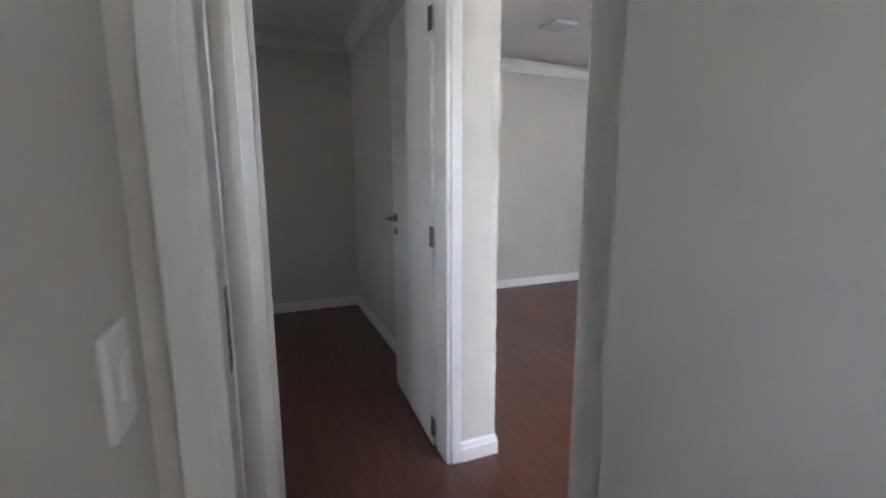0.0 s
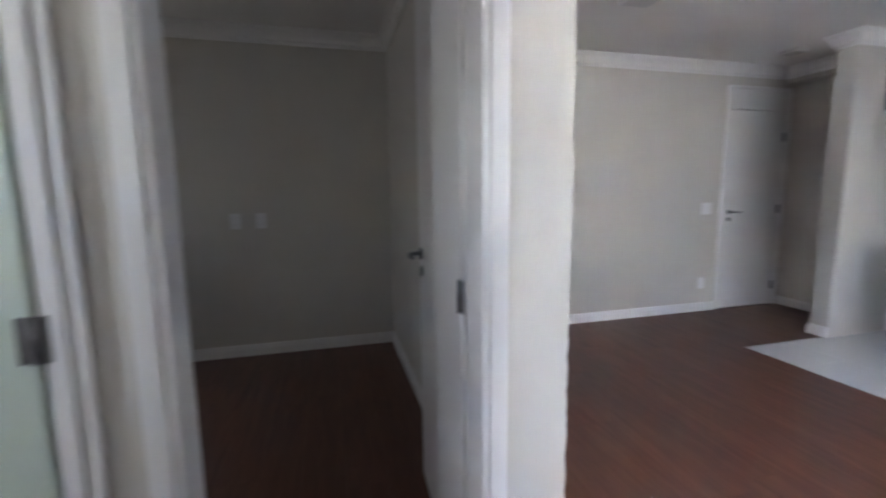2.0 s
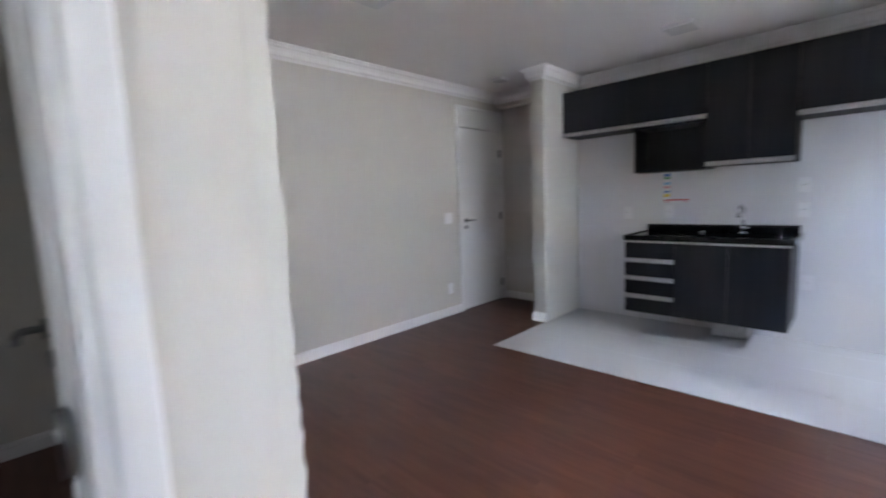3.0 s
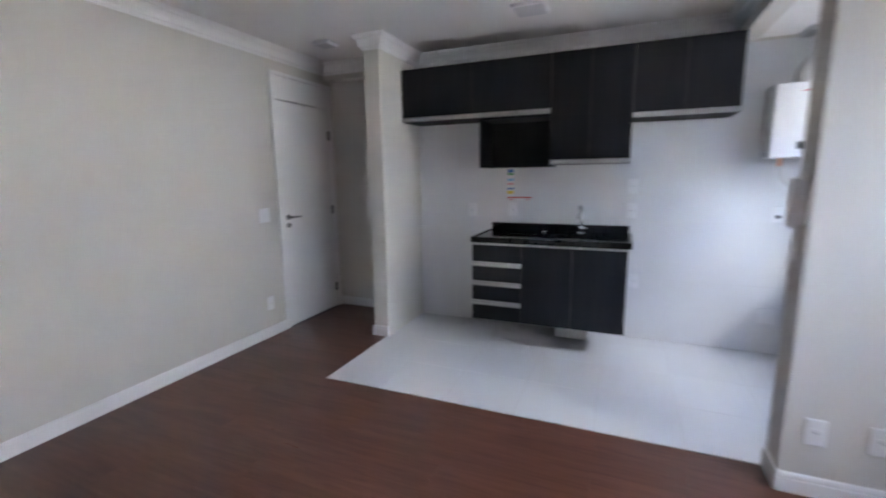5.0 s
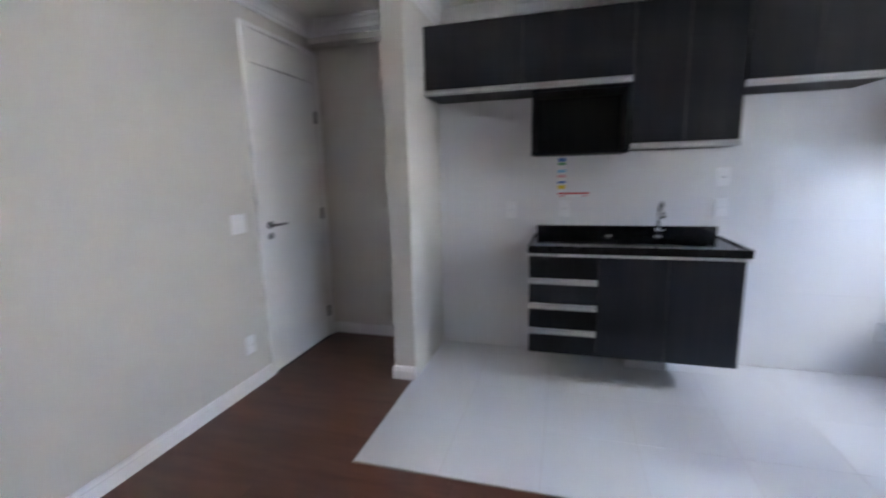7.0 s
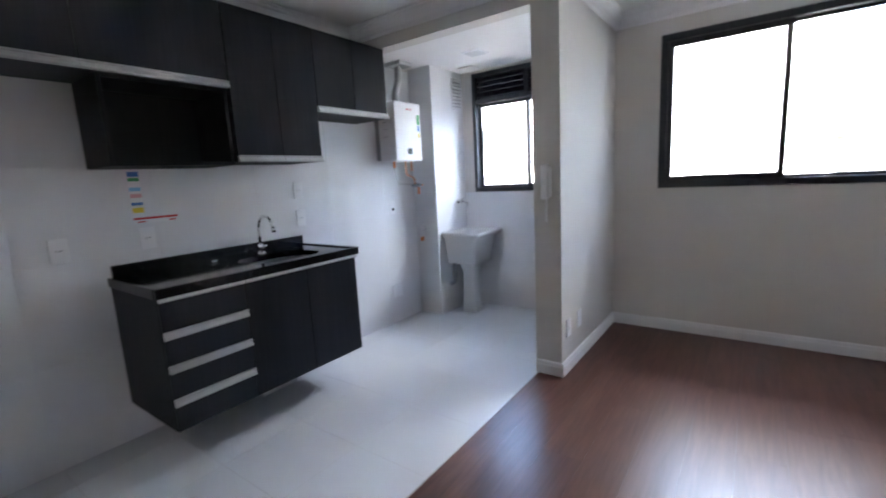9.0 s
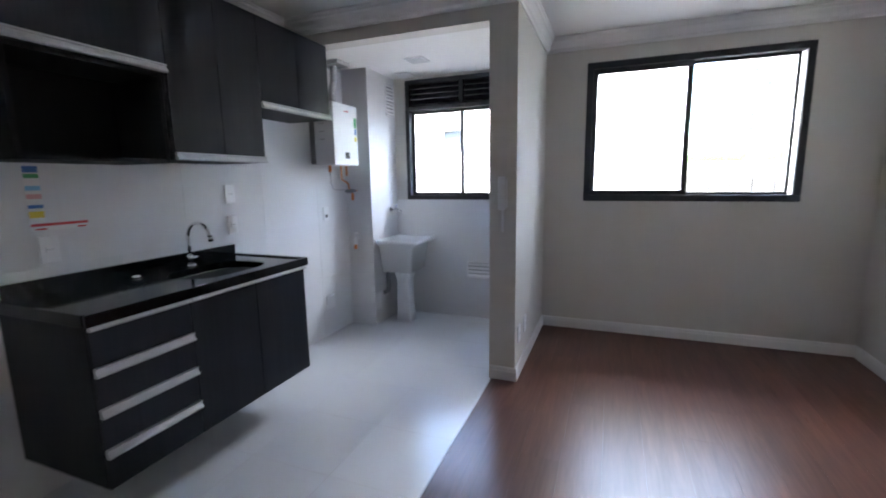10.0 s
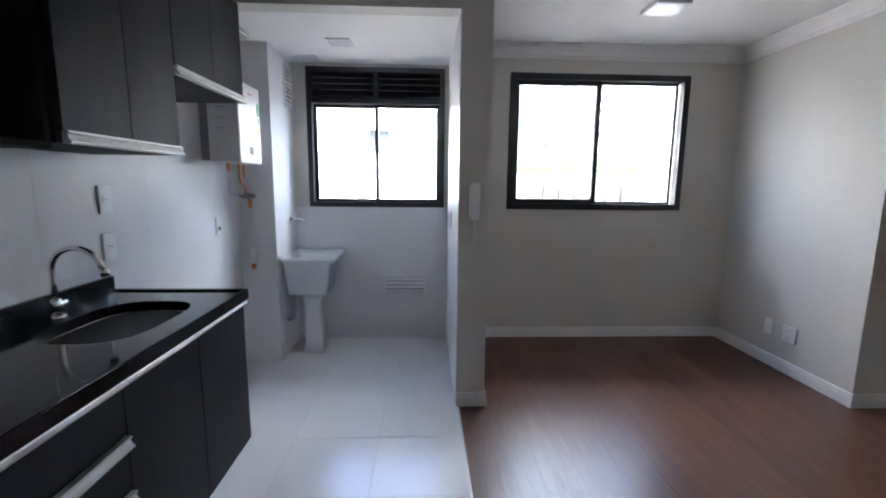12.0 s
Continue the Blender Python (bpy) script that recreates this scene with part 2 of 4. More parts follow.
WIN = (2.045, 3.57, 1.145, 2.27)
LWIN = (4.108, 5.24, 1.155, 2.285)
wall("wall_south", 1.48, 5.80, S - 0.15, S, 0, H, "warm grey painted outer wall with two window openings", [WIN, LWIN])
wall("wall_east", K, 5.80, S, N, 0, H, "kitchen wall painted warm grey above the tiles")
wall("wall_north", -1.75, 5.80, N, N + 0.15, 0, H, "warm grey painted wall round the entrance door", [(4.79, 5.535, 0, 2.27)])
wall("wall_partition", PX0, PX1, S, PY, 0, H, "short warm grey partition beside the laundry")
wall("wall_beam", PX1, K, PY - 0.12, PY, 2.295, H, "painted beam over the laundry opening")
wall("wall_pillar", 4.912, K, 4.08, 4.222, 0, H, "short painted wall between entrance and kitchen")
wall("wall_alcove_beam", 5.50, K, 4.222, N, 2.335, H, "painted soffit in the entrance recess")
wall("wall_west", 1.482, LW, S, HS - 0.128, 0, H, "warm grey painted side wall of the living room")
wall("wall_hall_south", HX - 0.06, LW, HS - 0.128, HS, 0, H, "hall wall with the second bedroom's doorway", [(0.42, 1.20, 0, 2.1)])
wall("wall_hall_north", HX - 0.06, WE, HN, HB, 0, H, "hall wall with the bedroom doorway, hand-cut paint edge", [(0.51, 1.22, 0, 2.095)])
wall("wall_bedroom_east", BE, WE, HB, N, 0, H, "painted wall between bedroom and living room")
wall("wall_hall_west", HX - 0.06, HX, HS, HN, 0, H, "painted hall wall with the bathroom doorway", [(1.80, 2.4355, 0, 2.1)])
# west walls below have unseen openings, added and sized for the rooms' light
wall("wall_second_bedroom_west", B2 - 0.10, B2, -1.25, HS - 0.128, 0, H, "painted side wall of the second bedroom with an unseen light opening", [(-0.82, -0.40, 1.35, 1.75)])
# unseen slab, added to stop daylight leaking round the entrance door
wall("wall_light_plug", 4.5, 5.80, N + 0.15, N + 0.22, 0, H, "unseen plain slab added behind the entrance door to block light")
wall("wall_bedroom_west", -1.75, -1.6, 2.60, N, 0, H, "outer bedroom wall with an unseen light opening", [(3.68, 3.85, 1.32, 1.55)])
wall("wall_bedroom_south", -1.75, HX - 0.06, 2.48, 2.60, 0, H, "wall between bedroom and bathroom")
wall("wall_bathroom_west", -1.15, -1.0, 1.0, 2.48, 0, H, "outer bathroom wall with a small unseen light opening", [(1.10, 1.40, 1.55, 1.88)])
wall("wall_bathroom_south", -1.15, B2 - 0.10, 0.88, 1.0, 0, H, "closing wall of the bathroom")
wall("wall_second_bedroom_south", B2 - 0.10, LW, -1.38, -1.25, 0, H, "closing wall of the second bedroom")
wall("wall_second_bedroom_east", 1.48, LW, -1.25, S - 0.15, 0, H, "outer side wall of the second bedroom")
wall("wall_shaft", 5.36, K, S, 0.85, 0, LZ, "light tiled service shaft in the laundry", material=WTILE)
solid("wall_laundry_tiling", box(PX1 + 0.004, 5.356, S + 0.0005, S + 0.004, 0.002, 1.153), WTILE, "glazed light tiles below the laundry window", "wall tiling")
solid("wall_partition_tiling", box(PX1 + 0.0005, PX1 + 0.004, S + 0.005, PY - 0.002, 0.002, LZ - 0.002), WTILE, "glazed light tiles on the partition", "wall tiling")

bm = box(1.48, 5.80, S - 0.15, N + 0.22, H, H + 0.2)
add_box(bm, -1.75, 1.48, -1.38, N + 0.22, H, H + 0.2)
solid("ceiling", bm, CEIL, "flat white painted ceiling", "ceiling")
solid("ceiling_laundry", box(PX1, K, S, PY - 0.12, LZ, H - 0.002), CEIL, "lowered white laundry ceiling", "ceiling")
bm = box(1.48, 5.80, S - 0.15, N + 0.22, -0.25, -0.010)
add_box(bm, -1.75, 1.48, -1.38, N + 0.22, -0.25, -0.010)
floor = solid("floor", bm, GROUT, "brown laminate and light tile floor of a flat", "floor")

CROWN = [(0, 2.378), (0.012, 2.378), (0.016, 2.392), (0.030, 2.402), (0.034, 2.428), (0.046, 2.452), (0.058, 2.460), (0.061, 2.474), (0.070, 2.478), (0.070, H - 0.001), (0, H - 0.001)]
sweep("trim_crown_living", [(LW, HS), (LW, S), (PX0, S), (PX0, PY), (K, PY), (K, 4.08), (4.912, 4.08), (4.912, 4.222), (5.50, 4.222), (5.50, N), (WE, N), (WE, HN)], CROWN, TRIM, "white plaster crown moulding", "crown moulding")
sweep("trim_crown_bedroom", [(BE, HB), (BE, N), (-1.6, N), (-1.6, 2.60)], CROWN, TRIM, "white plaster crown moulding in the bedroom", "crown moulding")
BASE = [(0, 0), (0.016, 0), (0.016, 0.062), (0.013, 0.066), (0.013, 0.078), (0.009, 0.088), (0, 0.090)]
sweep("baseboard_south", [(1.275, HS), (LW, HS), (LW, S), (PX0, S), (PX0, PY), (PX1, PY)], BASE, TRIM, "white grooved baseboard", "baseboard")
sweep("baseboard_pillar", [(4.912, 4.08), (4.912, 4.222), (K, 4.222), (K, N)], BASE, TRIM, "white grooved baseboard round the short wall", "baseboard")
sweep("baseboard_north", [(4.742, N), (WE, N), (WE, HN), (1.264, HN)], BASE, TRIM, "white grooved baseboard along the long wall", "baseboard")
sweep("baseboard_bedroom", [(BE, HB + 0.02), (BE, N), (-1.6, N), (-1.6, 2.60)], BASE, TRIM, "white grooved baseboard in the bedroom", "baseboard")
sweep("baseboard_second_bedroom", [(B2, HS - 0.145), (B2, -1.25), (1.48, -1.25)], BASE, TRIM, "white grooved baseboard in the second bedroom", "baseboard")


# uneven filled corner where the hall meets the living room
bm = bmesh.new()
rows = []
for k in range(121):
    z = 0.092 + (2.375 - 0.092) * k / 120
    j = 0.0015 + 0.0035 * random.random() * (1.6 if z < 1.0 else 0.9)
    rows.append([bm.verts.new(v) for v in ((WE - 0.03, HN + 0.001, z), (WE - 0.03, HN - 0.0012, z), (WE + j, HN - 0.0014, z), (WE + j, HN + 0.012, z), (WE - 0.005, HN + 0.012, z))])
for a, b in zip(rows, rows[1:]):
    for k in range(5):
        bm.faces.new((a[k], a[(k + 1) % 5], b[(k + 1) % 5], b[k]))
solid("trim_corner_filler", bm, PAINT, "roughly filled and painted wall corner", "corner trim")


# ---- windows ----
def bars(bm, x0, x1, y0, y1, z0, z1, w, wb=None):
    """A rectangular frame of four profiles in the xz plane."""
    wb = wb or w
    add_box(bm, x0, x1, y0, y1, z1 - w, z1, 0.003)
    add_box(bm, x0, x1, y0, y1, z0, z0 + wb, 0.003)
    add_box(bm, x0, x0 + w, y0, y1, z0 + wb, z1 - w, 0.003)
    add_box(bm, x1 - w, x1, y0, y1, z0 + wb, z1 - w, 0.003)
    return bm


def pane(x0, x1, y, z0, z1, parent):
    ob = part("pane", box(x0, x1, y, y + 0.005, z0, z1), GLASS, parent, "grey glass pane, tinted to dim the view outside")
    # no shadow, so direct daylight passes the dark tint undimmed
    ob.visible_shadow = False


def living_window():
    x0, x1, z0, z1 = WIN
    w = thing("window_1", (0, S, 0), "charcoal aluminium sliding window with two panes", "window", kind="structure")
    part("window_frame", bars(bmesh.new(), x0 + 0.001, x1 - 0.001, -0.10, 0.012, z0 + 0.001, z1 - 0.001, 0.05), FRAME, w)
    mid = 2.81
    # inner sash, closed, and outer sash slid a little inwards
    a = part("sash", bars(bmesh.new(), mid - 0.02, x1 - 0.045, -0.045, -0.015, z0 + 0.05, z1 - 0.05, 0.042), FRAME, w)
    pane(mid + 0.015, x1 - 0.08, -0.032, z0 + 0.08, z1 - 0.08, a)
    b = part("sash", bars(bmesh.new(), x0 + 0.062, mid + 0.02, -0.085, -0.055, z0 + 0.05, z1 - 0.05, 0.022), FRAME, w)
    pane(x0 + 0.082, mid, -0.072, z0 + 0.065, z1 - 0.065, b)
    part("latch", box(mid - 0.012, mid + 0.002, -0.016, -0.004, 1.62, 1.72, 0.003), FRAME, w, "small black latch")


def laundry_window():
    x0, x1, z0, z1 = LWIN
    w = thing("window_2", (0, S, 0), "charcoal aluminium laundry window with louvres above", "window", kind="structure")
    part("window_frame", bars(bmesh.new(), x0 + 0.001, x1 - 0.001, -0.10, 0.012, z0 + 0.001, z1 - 0.001, 0.04), FRAME, w)
    part("transom", box(x0 + 0.041, x1 - 0.041, -0.09, 0.006, 2.0, 2.045, 0.003), FRAME, w)
    mid = (x0 + x1) / 2
    part("louvre_backing", box(x0 + 0.041, x1 - 0.041, -0.098, -0.091, 2.046, z1 - 0.042), FRAME, w)
    part("louvre_post", box(mid - 0.02, mid + 0.02, -0.09, 0.004, 2.045, z1 - 0.041, 0.003), FRAME, w)
    for a, b in ((x0 + 0.041, mid - 0.021), (mid + 0.021, x1 - 0.041)):
        for k in range(4):
            z = 2.056 + k * 0.048
            bm = bmesh.new()
            q = [(a, -0.02, z), (b, -0.02, z), (b, -0.075, z + 0.05), (a, -0.075, z + 0.05)]
            lo = [bm.verts.new(v) for v in q]
            hi = [bm.verts.new((v[0], v[1] + 0.006, v[2] + 0.008)) for v in q]
            bm.faces.new(lo[::-1])
            bm.faces.new(hi)
            for i in range(4):
                bm.faces.new((lo[i], lo[(i + 1) % 4], hi[(i + 1) % 4], hi[i]))
            part("louvre_slat", bm, FRAME, w)
    s1 = part("sash", bars(bmesh.new(), x0 + 0.041, mid + 0.015, -0.045, -0.018, z0 + 0.041, 1.999, 0.028), FRAME, w)
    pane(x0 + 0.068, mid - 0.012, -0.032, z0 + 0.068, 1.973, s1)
    s2 = part("sash", bars(bmesh.new(), mid - 0.015, x1 - 0.041, -0.08, -0.052, z0 + 0.041, 1.999, 0.028), FRAME, w)
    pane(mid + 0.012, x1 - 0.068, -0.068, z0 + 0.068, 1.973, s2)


living_window()
laundry_window()


# ---- doors ----
def lever(parent, x, y, z, side, toward):
    """A lever handle with rosette and key plate; side: the face's outward sign along the thickness axis y, toward: lever direction along x."""
    part("rosette", tube([(x, y, z), (x, y + side * 0.012, z)], 0.024, 16), STEEL, parent)
    part("lever", tube([(x, y + side * 0.012, z), (x, y + side * 0.045, z), (x + toward * 0.012, y + side * 0.055, z), (x + toward * 0.11, y + side * 0.055, z)], 0.009, 10), STEEL, parent, "satin steel lever")
    part("key_plate", tube([(x, y, z - 0.075), (x, y + side * 0.008, z - 0.075)], 0.022, 16), STEEL, parent)
    part("keyhole", box(x - 0.003, x + 0.003, y + side * 0.008 - 0.001, y + side * 0.008 + 0.001, z - 0.085, z - 0.066), DARKPL, parent)


def door_leaf(name, m, width, height, material, label, handle=True, hinge_z=(0.2, 1.0, 1.88), sign=1, hinges=True):
    """A flush leaf from its hinge at the origin along +x; the face seen lies at y = 0 and looks along sign * y."""
    d = thing(name, m, label, "door", kind="structure")
    part("leaf", box(0.003, width, *((-0.035, 0) if sign > 0 else (0, 0.035)), 0.008, height, 0.002), material, d)
    if handle:
        lever(d, width - 0.07, 0, 1.03, sign, -1)
    for z in hinge_z if hinges else ():
        ys = sorted((-0.002 * sign, 0.002 * sign))
        h = part("hinge", box(-0.026, 0.028, *ys, z - 0.045, z + 0.045, 0.0008), STEEL, d, "satin steel hinge")
        part("knuckle", tube([(-0.001, sign * 0.005, z - 0.045), (-0.001, sign * 0.005, z + 0.045)], 0.006, 10), STEEL, h)
    return d


def doorway_x(name, x0, x1, y0, y1, top, label, strike_at=None):
    """Lining, stops and casings of a doorway in a wall that runs along x, between faces y0 < y1."""
    f = thing(name, (0, 0, 0), label, "door frame", kind="structure")
    t, c, pr = 0.03, 0.047, 0.014
    part("jamb", box(x0, x0 + t, y0 - 0.004, y1 + 0.004, 0, top, 0.002), WHITE, f)
    part("jamb", box(x1 - t, x1, y0 - 0.004, y1 + 0.004, 0, top, 0.002), WHITE, f)
    part("head", box(x0 + t, x1 - t, y0 - 0.004, y1 + 0.004, top - t, top, 0.002), WHITE, f)
    for y, s in ((y0, -1), (y1, 1)):
        ya, yb = (y + s * 0.001, y + s * pr) if s > 0 else (y + s * pr, y + s * 0.001)
        part("casing", box(x0 - c + 0.012, x0 + 0.012, ya, yb, 0, top + c - 0.012, 0.004, 2), WHITE, f)
        part("casing", box(x1 - 0.012, x1 + c - 0.012, ya, yb, 0, top + c - 0.012, 0.004, 2), WHITE, f)
        part("casing", box(x0 + 0.013, x1 - 0.013, ya, yb, top - 0.012, top + c - 0.012, 0.004, 2), WHITE, f)
    return f


# bedroom: leaf stands open against its side wall
bed_frame = doorway_x("door_frame_1", 0.500, 1.227, HN, HB, 2.10, "white door lining and casings of the bedroom")
door_leaf("door_1", Matrix.Translation((1.186, 2.570, 0)) @ pose(0, 0, 0, 0, 0, 87.5), 0.70, 2.07, WHITE, "white flush bedroom door standing open, steel lever", True, (0.11, 1.0, 1.88))

# second bedroom: the walk starts behind this door
bed2_frame = doorway_x("door_frame_2", 0.426, 1.225, HS - 0.128, HS, 2.10, "white door lining and casings of the second bedroom")
strike = part("strike_plate", box(0.4562, 0.4585, 1.576, 1.604, 0.938, 1.078, 0.0005), STEEL, bed2_frame, "steel strike plate with two slots")
part("latch_slot", box(0.4575, 0.4591, 1.583, 1.598, 1.020, 1.056), DARKPL, strike)
part("bolt_slot", box(0.4575, 0.4591, 1.583, 1.598, 0.955, 0.995), DARKPL, strike)
part("screw", tube([(0.4580, 1.590, 1.069), (0.4594, 1.590, 1.069)], 0.005, 10), STEEL, strike)
part("screw", tube([(0.4580, 1.590, 0.946), (0.4594, 1.590, 0.946)], 0.005, 10), STEEL, strike)
door_leaf("door_2", Matrix.Translation((1.145, 1.482, 0)) @ pose(0, 0, 0, 0, 0, -90), 0.74, 2.07, WHITE, "white flush door of the second bedroom, wide open", False, sign=-1, hinges=False)

# bathroom: doorway in the hall's west wall, leaf open inwards
bath = thing("door_frame_3", (0, 0, 0), "white door lining and casings of the bathroom", "door frame", kind="structure")
part("jamb", box(HX - 0.064, HX + 0.004, 1.80, 1.825, 0, 2.10, 0.002), WHITE, bath)
part("jamb", box(HX - 0.064, HX + 0.004, 2.418, 2.435, 0, 2.10, 0.002), WHITE, bath)
part("head", box(HX - 0.064, HX + 0.004, 1.825, 2.418, 2.07, 2.10, 0.002), WHITE, bath)
part("casing", box(HX + 0.001, HX + 0.014, 1.765, 1.812, 0, 2.135, 0.004, 2), WHITE, bath)
part("casing", box(HX + 0.0045, HX + 0.014, 2.405, 2.417, 0, 2.135, 0.002), WHITE, bath)
part("stop", box(HX - 0.045, HX - 0.02, 2.406, 2.4175, 0, 2.07, 0.002), WHITE, bath)
door_leaf("door_3", Matrix.Translation((HX - 0.068, 2.408, 0)) @ pose(0, 0, 0, 0, 0, 180), 0.60, 2.07, GREEN, "bathroom door standing open, greenish light put into its colour", False, (0.11, 1.02, 1.88))

# entrance door with an overpanel
entry = thing("door_frame_4", (0, 0, 0), "white entrance door frame with panel above", "door frame", kind="structure")
part("casing", box(4.744, 4.792, N - 0.016, N + 0.10, 0, 2.292, 0.003), WHITE, entry)
part("casing", box(5.533, 5.585, N - 0.016, N + 0.10, 0, 2.292, 0.003), WHITE, entry)
part("head", box(4.792, 5.533, N - 0.016, N + 0.10, 2.262, 2.292, 0.003), WHITE, entry)
part("overpanel", box(4.793, 5.532, N - 0.004, N + 0.035, 2.062, 2.262, 0.002), WHITE, entry)
part("threshold", box(4.793, 5.532, N - 0.012, N + 0.12, -0.009, 0.004, 0.002), DARKPL, entry)
door_leaf("door_4", Matrix.Translation((5.531, N - 0.004, 0)) @ pose(0, 0, 0, 0, 0, 180), 0.737, 2.054, WHITE, "white flush entrance door, closed, steel lever", True, (0.22, 1.05, 1.80))


# ---- kitchen ----
def j_handle(x, y0, y1, z0, z1, parent):
    """A long aluminium grip profile along y, on fronts that face -x."""
    bm = bmesh.new()
    prof = [(x + 0.004, z0), (x - 0.016, z0), (x - 0.020, z0 + 0.004), (x - 0.020, z0 + 0.009), (x - 0.014, z0 + 0.012), (x - 0.008, z1 - 0.010), (x - 0.014, z1 - 0.006), (x - 0.014, z1), (x + 0.004, z1)]
    a = [bm.verts.new((u, y0, v)) for u, v in prof]
    b = [bm.verts.new((u, y1, v)) for u, v in prof]
    for i in range(len(prof)):
        j = (i + 1) % len(prof)
        bm.faces.new((a[i], a[j], b[j], b[i]))
    bm.faces.new(a)
    bm.faces.new(b[::-1])
    part("handle", bm, ALU, parent, "long aluminium grip profile")


def carcass(parent, x0, x1, y0, y1, z0, z1):
    """A board box, open towards -x, of panels 18 mm thick."""
    t = 0.018
    part("side_panel", box(x0, x1, y0, y0 + t, z0, z1, 0.001), MDF, parent)
    part("side_panel", box(x0, x1, y1 - t, y1, z0, z1, 0.001), MDF, parent)
    part("bottom_panel", box(x0, x1, y0 + t, y1 - t, z0, z0 + t), MDF, parent)
    part("top_panel", box(x0, x1, y0 + t, y1 - t, z1 - t, z1), MDF, parent)
    part("back_panel", box(x1 - 0.012, x1, y0 + t, y1 - t, z0 + t, z1 - t), MDF, parent)


UX = 5.262


def wall_unit(y0, y1, z0, z1, label, doors=2):
    c = thing("wall_cabinet", (0, 0, 0), label, "cabinet", "kitchen wall cabinets")
    carcass(c, UX + 0.02, K - 0.004, y0, y1, z0, z1)
    w = (y1 - y0) / doors
    for k in range(doors):
        a, b = y0 + k * w + 0.0015, y0 + (k + 1) * w - 0.0015
        d = part("door", box(UX, UX + 0.018, a, b, z0 + 0.030, z1 - 0.001, 0.001), MDF, c)
        j_handle(UX, a, b, z0 - 0.002, z0 + 0.034, d)
    return c


wall_unit(2.790, 4.072, 1.850, 2.285, "graphite two-door wall cabinet with aluminium grips")
niche = thing("niche_cabinet", (0, 0, 0), "open graphite niche hung below a wall cabinet", "cabinet", "kitchen wall cabinets")
carcass(niche, UX + 0.03, K - 0.004, 2.792, 3.372, 1.445, 1.848)
wall_unit(2.212, 2.788, 1.462, 2.286, "tall graphite two-door wall cabinet over the sink")
wall_unit(1.552, 2.210, 1.780, 2.286, "graphite two-door wall cabinet beside the laundry beam")

LX = 5.058
base = thing("sink_cabinet", (0, 0, 0), "graphite wall-hung sink cabinet with four drawers and two doors", "cabinet")
carcass(base, LX + 0.019, K - 0.004, 2.190, 3.362, 0.207, 0.849)
for z0, z1 in ((0.207, 0.335), (0.371, 0.497), (0.533, 0.657), (0.693, 0.833)):
    d = part("drawer_front", box(LX, LX + 0.018, 2.957, 3.360, z0 + 0.001, z1, 0.001), MDF, base)
    j_handle(LX, 2.957, 3.360, z1 + 0.0005, z1 + 0.0355, d)
for a, b in ((2.192, 2.571), (2.575, 2.953)):
    d = part("door", box(LX, LX + 0.018, a, b, 0.208, 0.833, 0.001), MDF, base)
    j_handle(LX, a, b, 0.8335, 0.8685 - 0.001, d)
part("waste_pipe", tube([(5.40, 2.55, 0.205), (5.40, 2.55, 0.10), (5.44, 2.55, 0.06), (K - 0.01, 2.55, 0.06)], 0.022, 12), PLASTIC, base, "white plastic waste pipe")
cover = thing("pipe_cover", (5.47, 2.605, 0), "white boxed pipe cover on the floor below the sink cabinet", "pipe cover")
part("front_panel", box(-0.055, -0.043, -0.13, 0.13, 0.001, 0.204, 0.001), PLASTIC, cover)
part("side_panel", box(-0.0425, 0.14, -0.13, -0.118, 0.001, 0.204, 0.001), PLASTIC, cover)
part("side_panel", box(-0.0425, 0.14, 0.118, 0.13, 0.001, 0.204, 0.001), PLASTIC, cover)

# granite worktop with a bowl opening
top = thing("sink_worktop", (0, 0, 0), "polished black granite sink worktop with raised rim", "worktop")
bowl_c, bowl_r = (5.31, 2.575), (0.165, 0.235)
bm = bmesh.new()
n = 48
outer, inner = [], []
x0, x1, y0, y1 = 5.047, K - 0.004, 2.168, 3.368


def rounded(a, rx, ry, p=3.2):
    c, s = math.cos(a), math.sin(a)
    return (rx * math.copysign(abs(c) ** (2 / p), c), ry * math.copysign(abs(s) ** (2 / p), s))


def on_rect(a):
    c, s = math.cos(a), math.sin(a)
    u = []
    if c > 1e-9: u.append((x1 - bowl_c[0]) / c)
    if c < -1e-9: u.append((x0 - bowl_c[0]) / c)
    if s > 1e-9: u.append((y1 - bowl_c[1]) / s)
    if s < -1e-9: u.append((y0 - bowl_c[1]) / s)
    d = min(u)
    return bowl_c[0] + d * c, bowl_c[1] + d * s


angles = sorted([2 * math.pi * k / n for k in range(n)] + [math.atan2(yy - bowl_c[1], xx - bowl_c[0]) % (2 * math.pi) for xx in (x0, x1) for yy in (y0, y1)])
rings = {}
for key, z in (("t", 0.889), ("b", 0.853)):
    rings[key] = ([bm.verts.new((*on_rect(a), z)) for a in angles],
                  [bm.verts.new((bowl_c[0] + rounded(a, *bowl_r)[0], bowl_c[1] + rounded(a, *bowl_r)[1], z)) for a in angles])
m_ = len(angles)
for k in range(m_):
    j = (k + 1) % m_
    ot, it = rings["t"]
    ob_, ib = rings["b"]
    bm.faces.new((ot[k], ot[j], it[j], it[k]))
    bm.faces.new((ob_[j], ob_[k], ib[k], ib[j]))
    bm.faces.new((ot[j], ot[k], ob_[k], ob_[j]))
    bm.faces.new((it[k], it[j], ib[j], ib[k]))
part("slab", bm, GRANITE, top)
part("front_rim", box(5.043, 5.063, 2.166, 3.370, 0.850, 0.897, 0.003, 2), GRANITE, top)
part("side_rim", box(5.0635, K - 0.004, 2.164, 2.184, 0.850, 0.897, 0.003, 2), GRANITE, top)
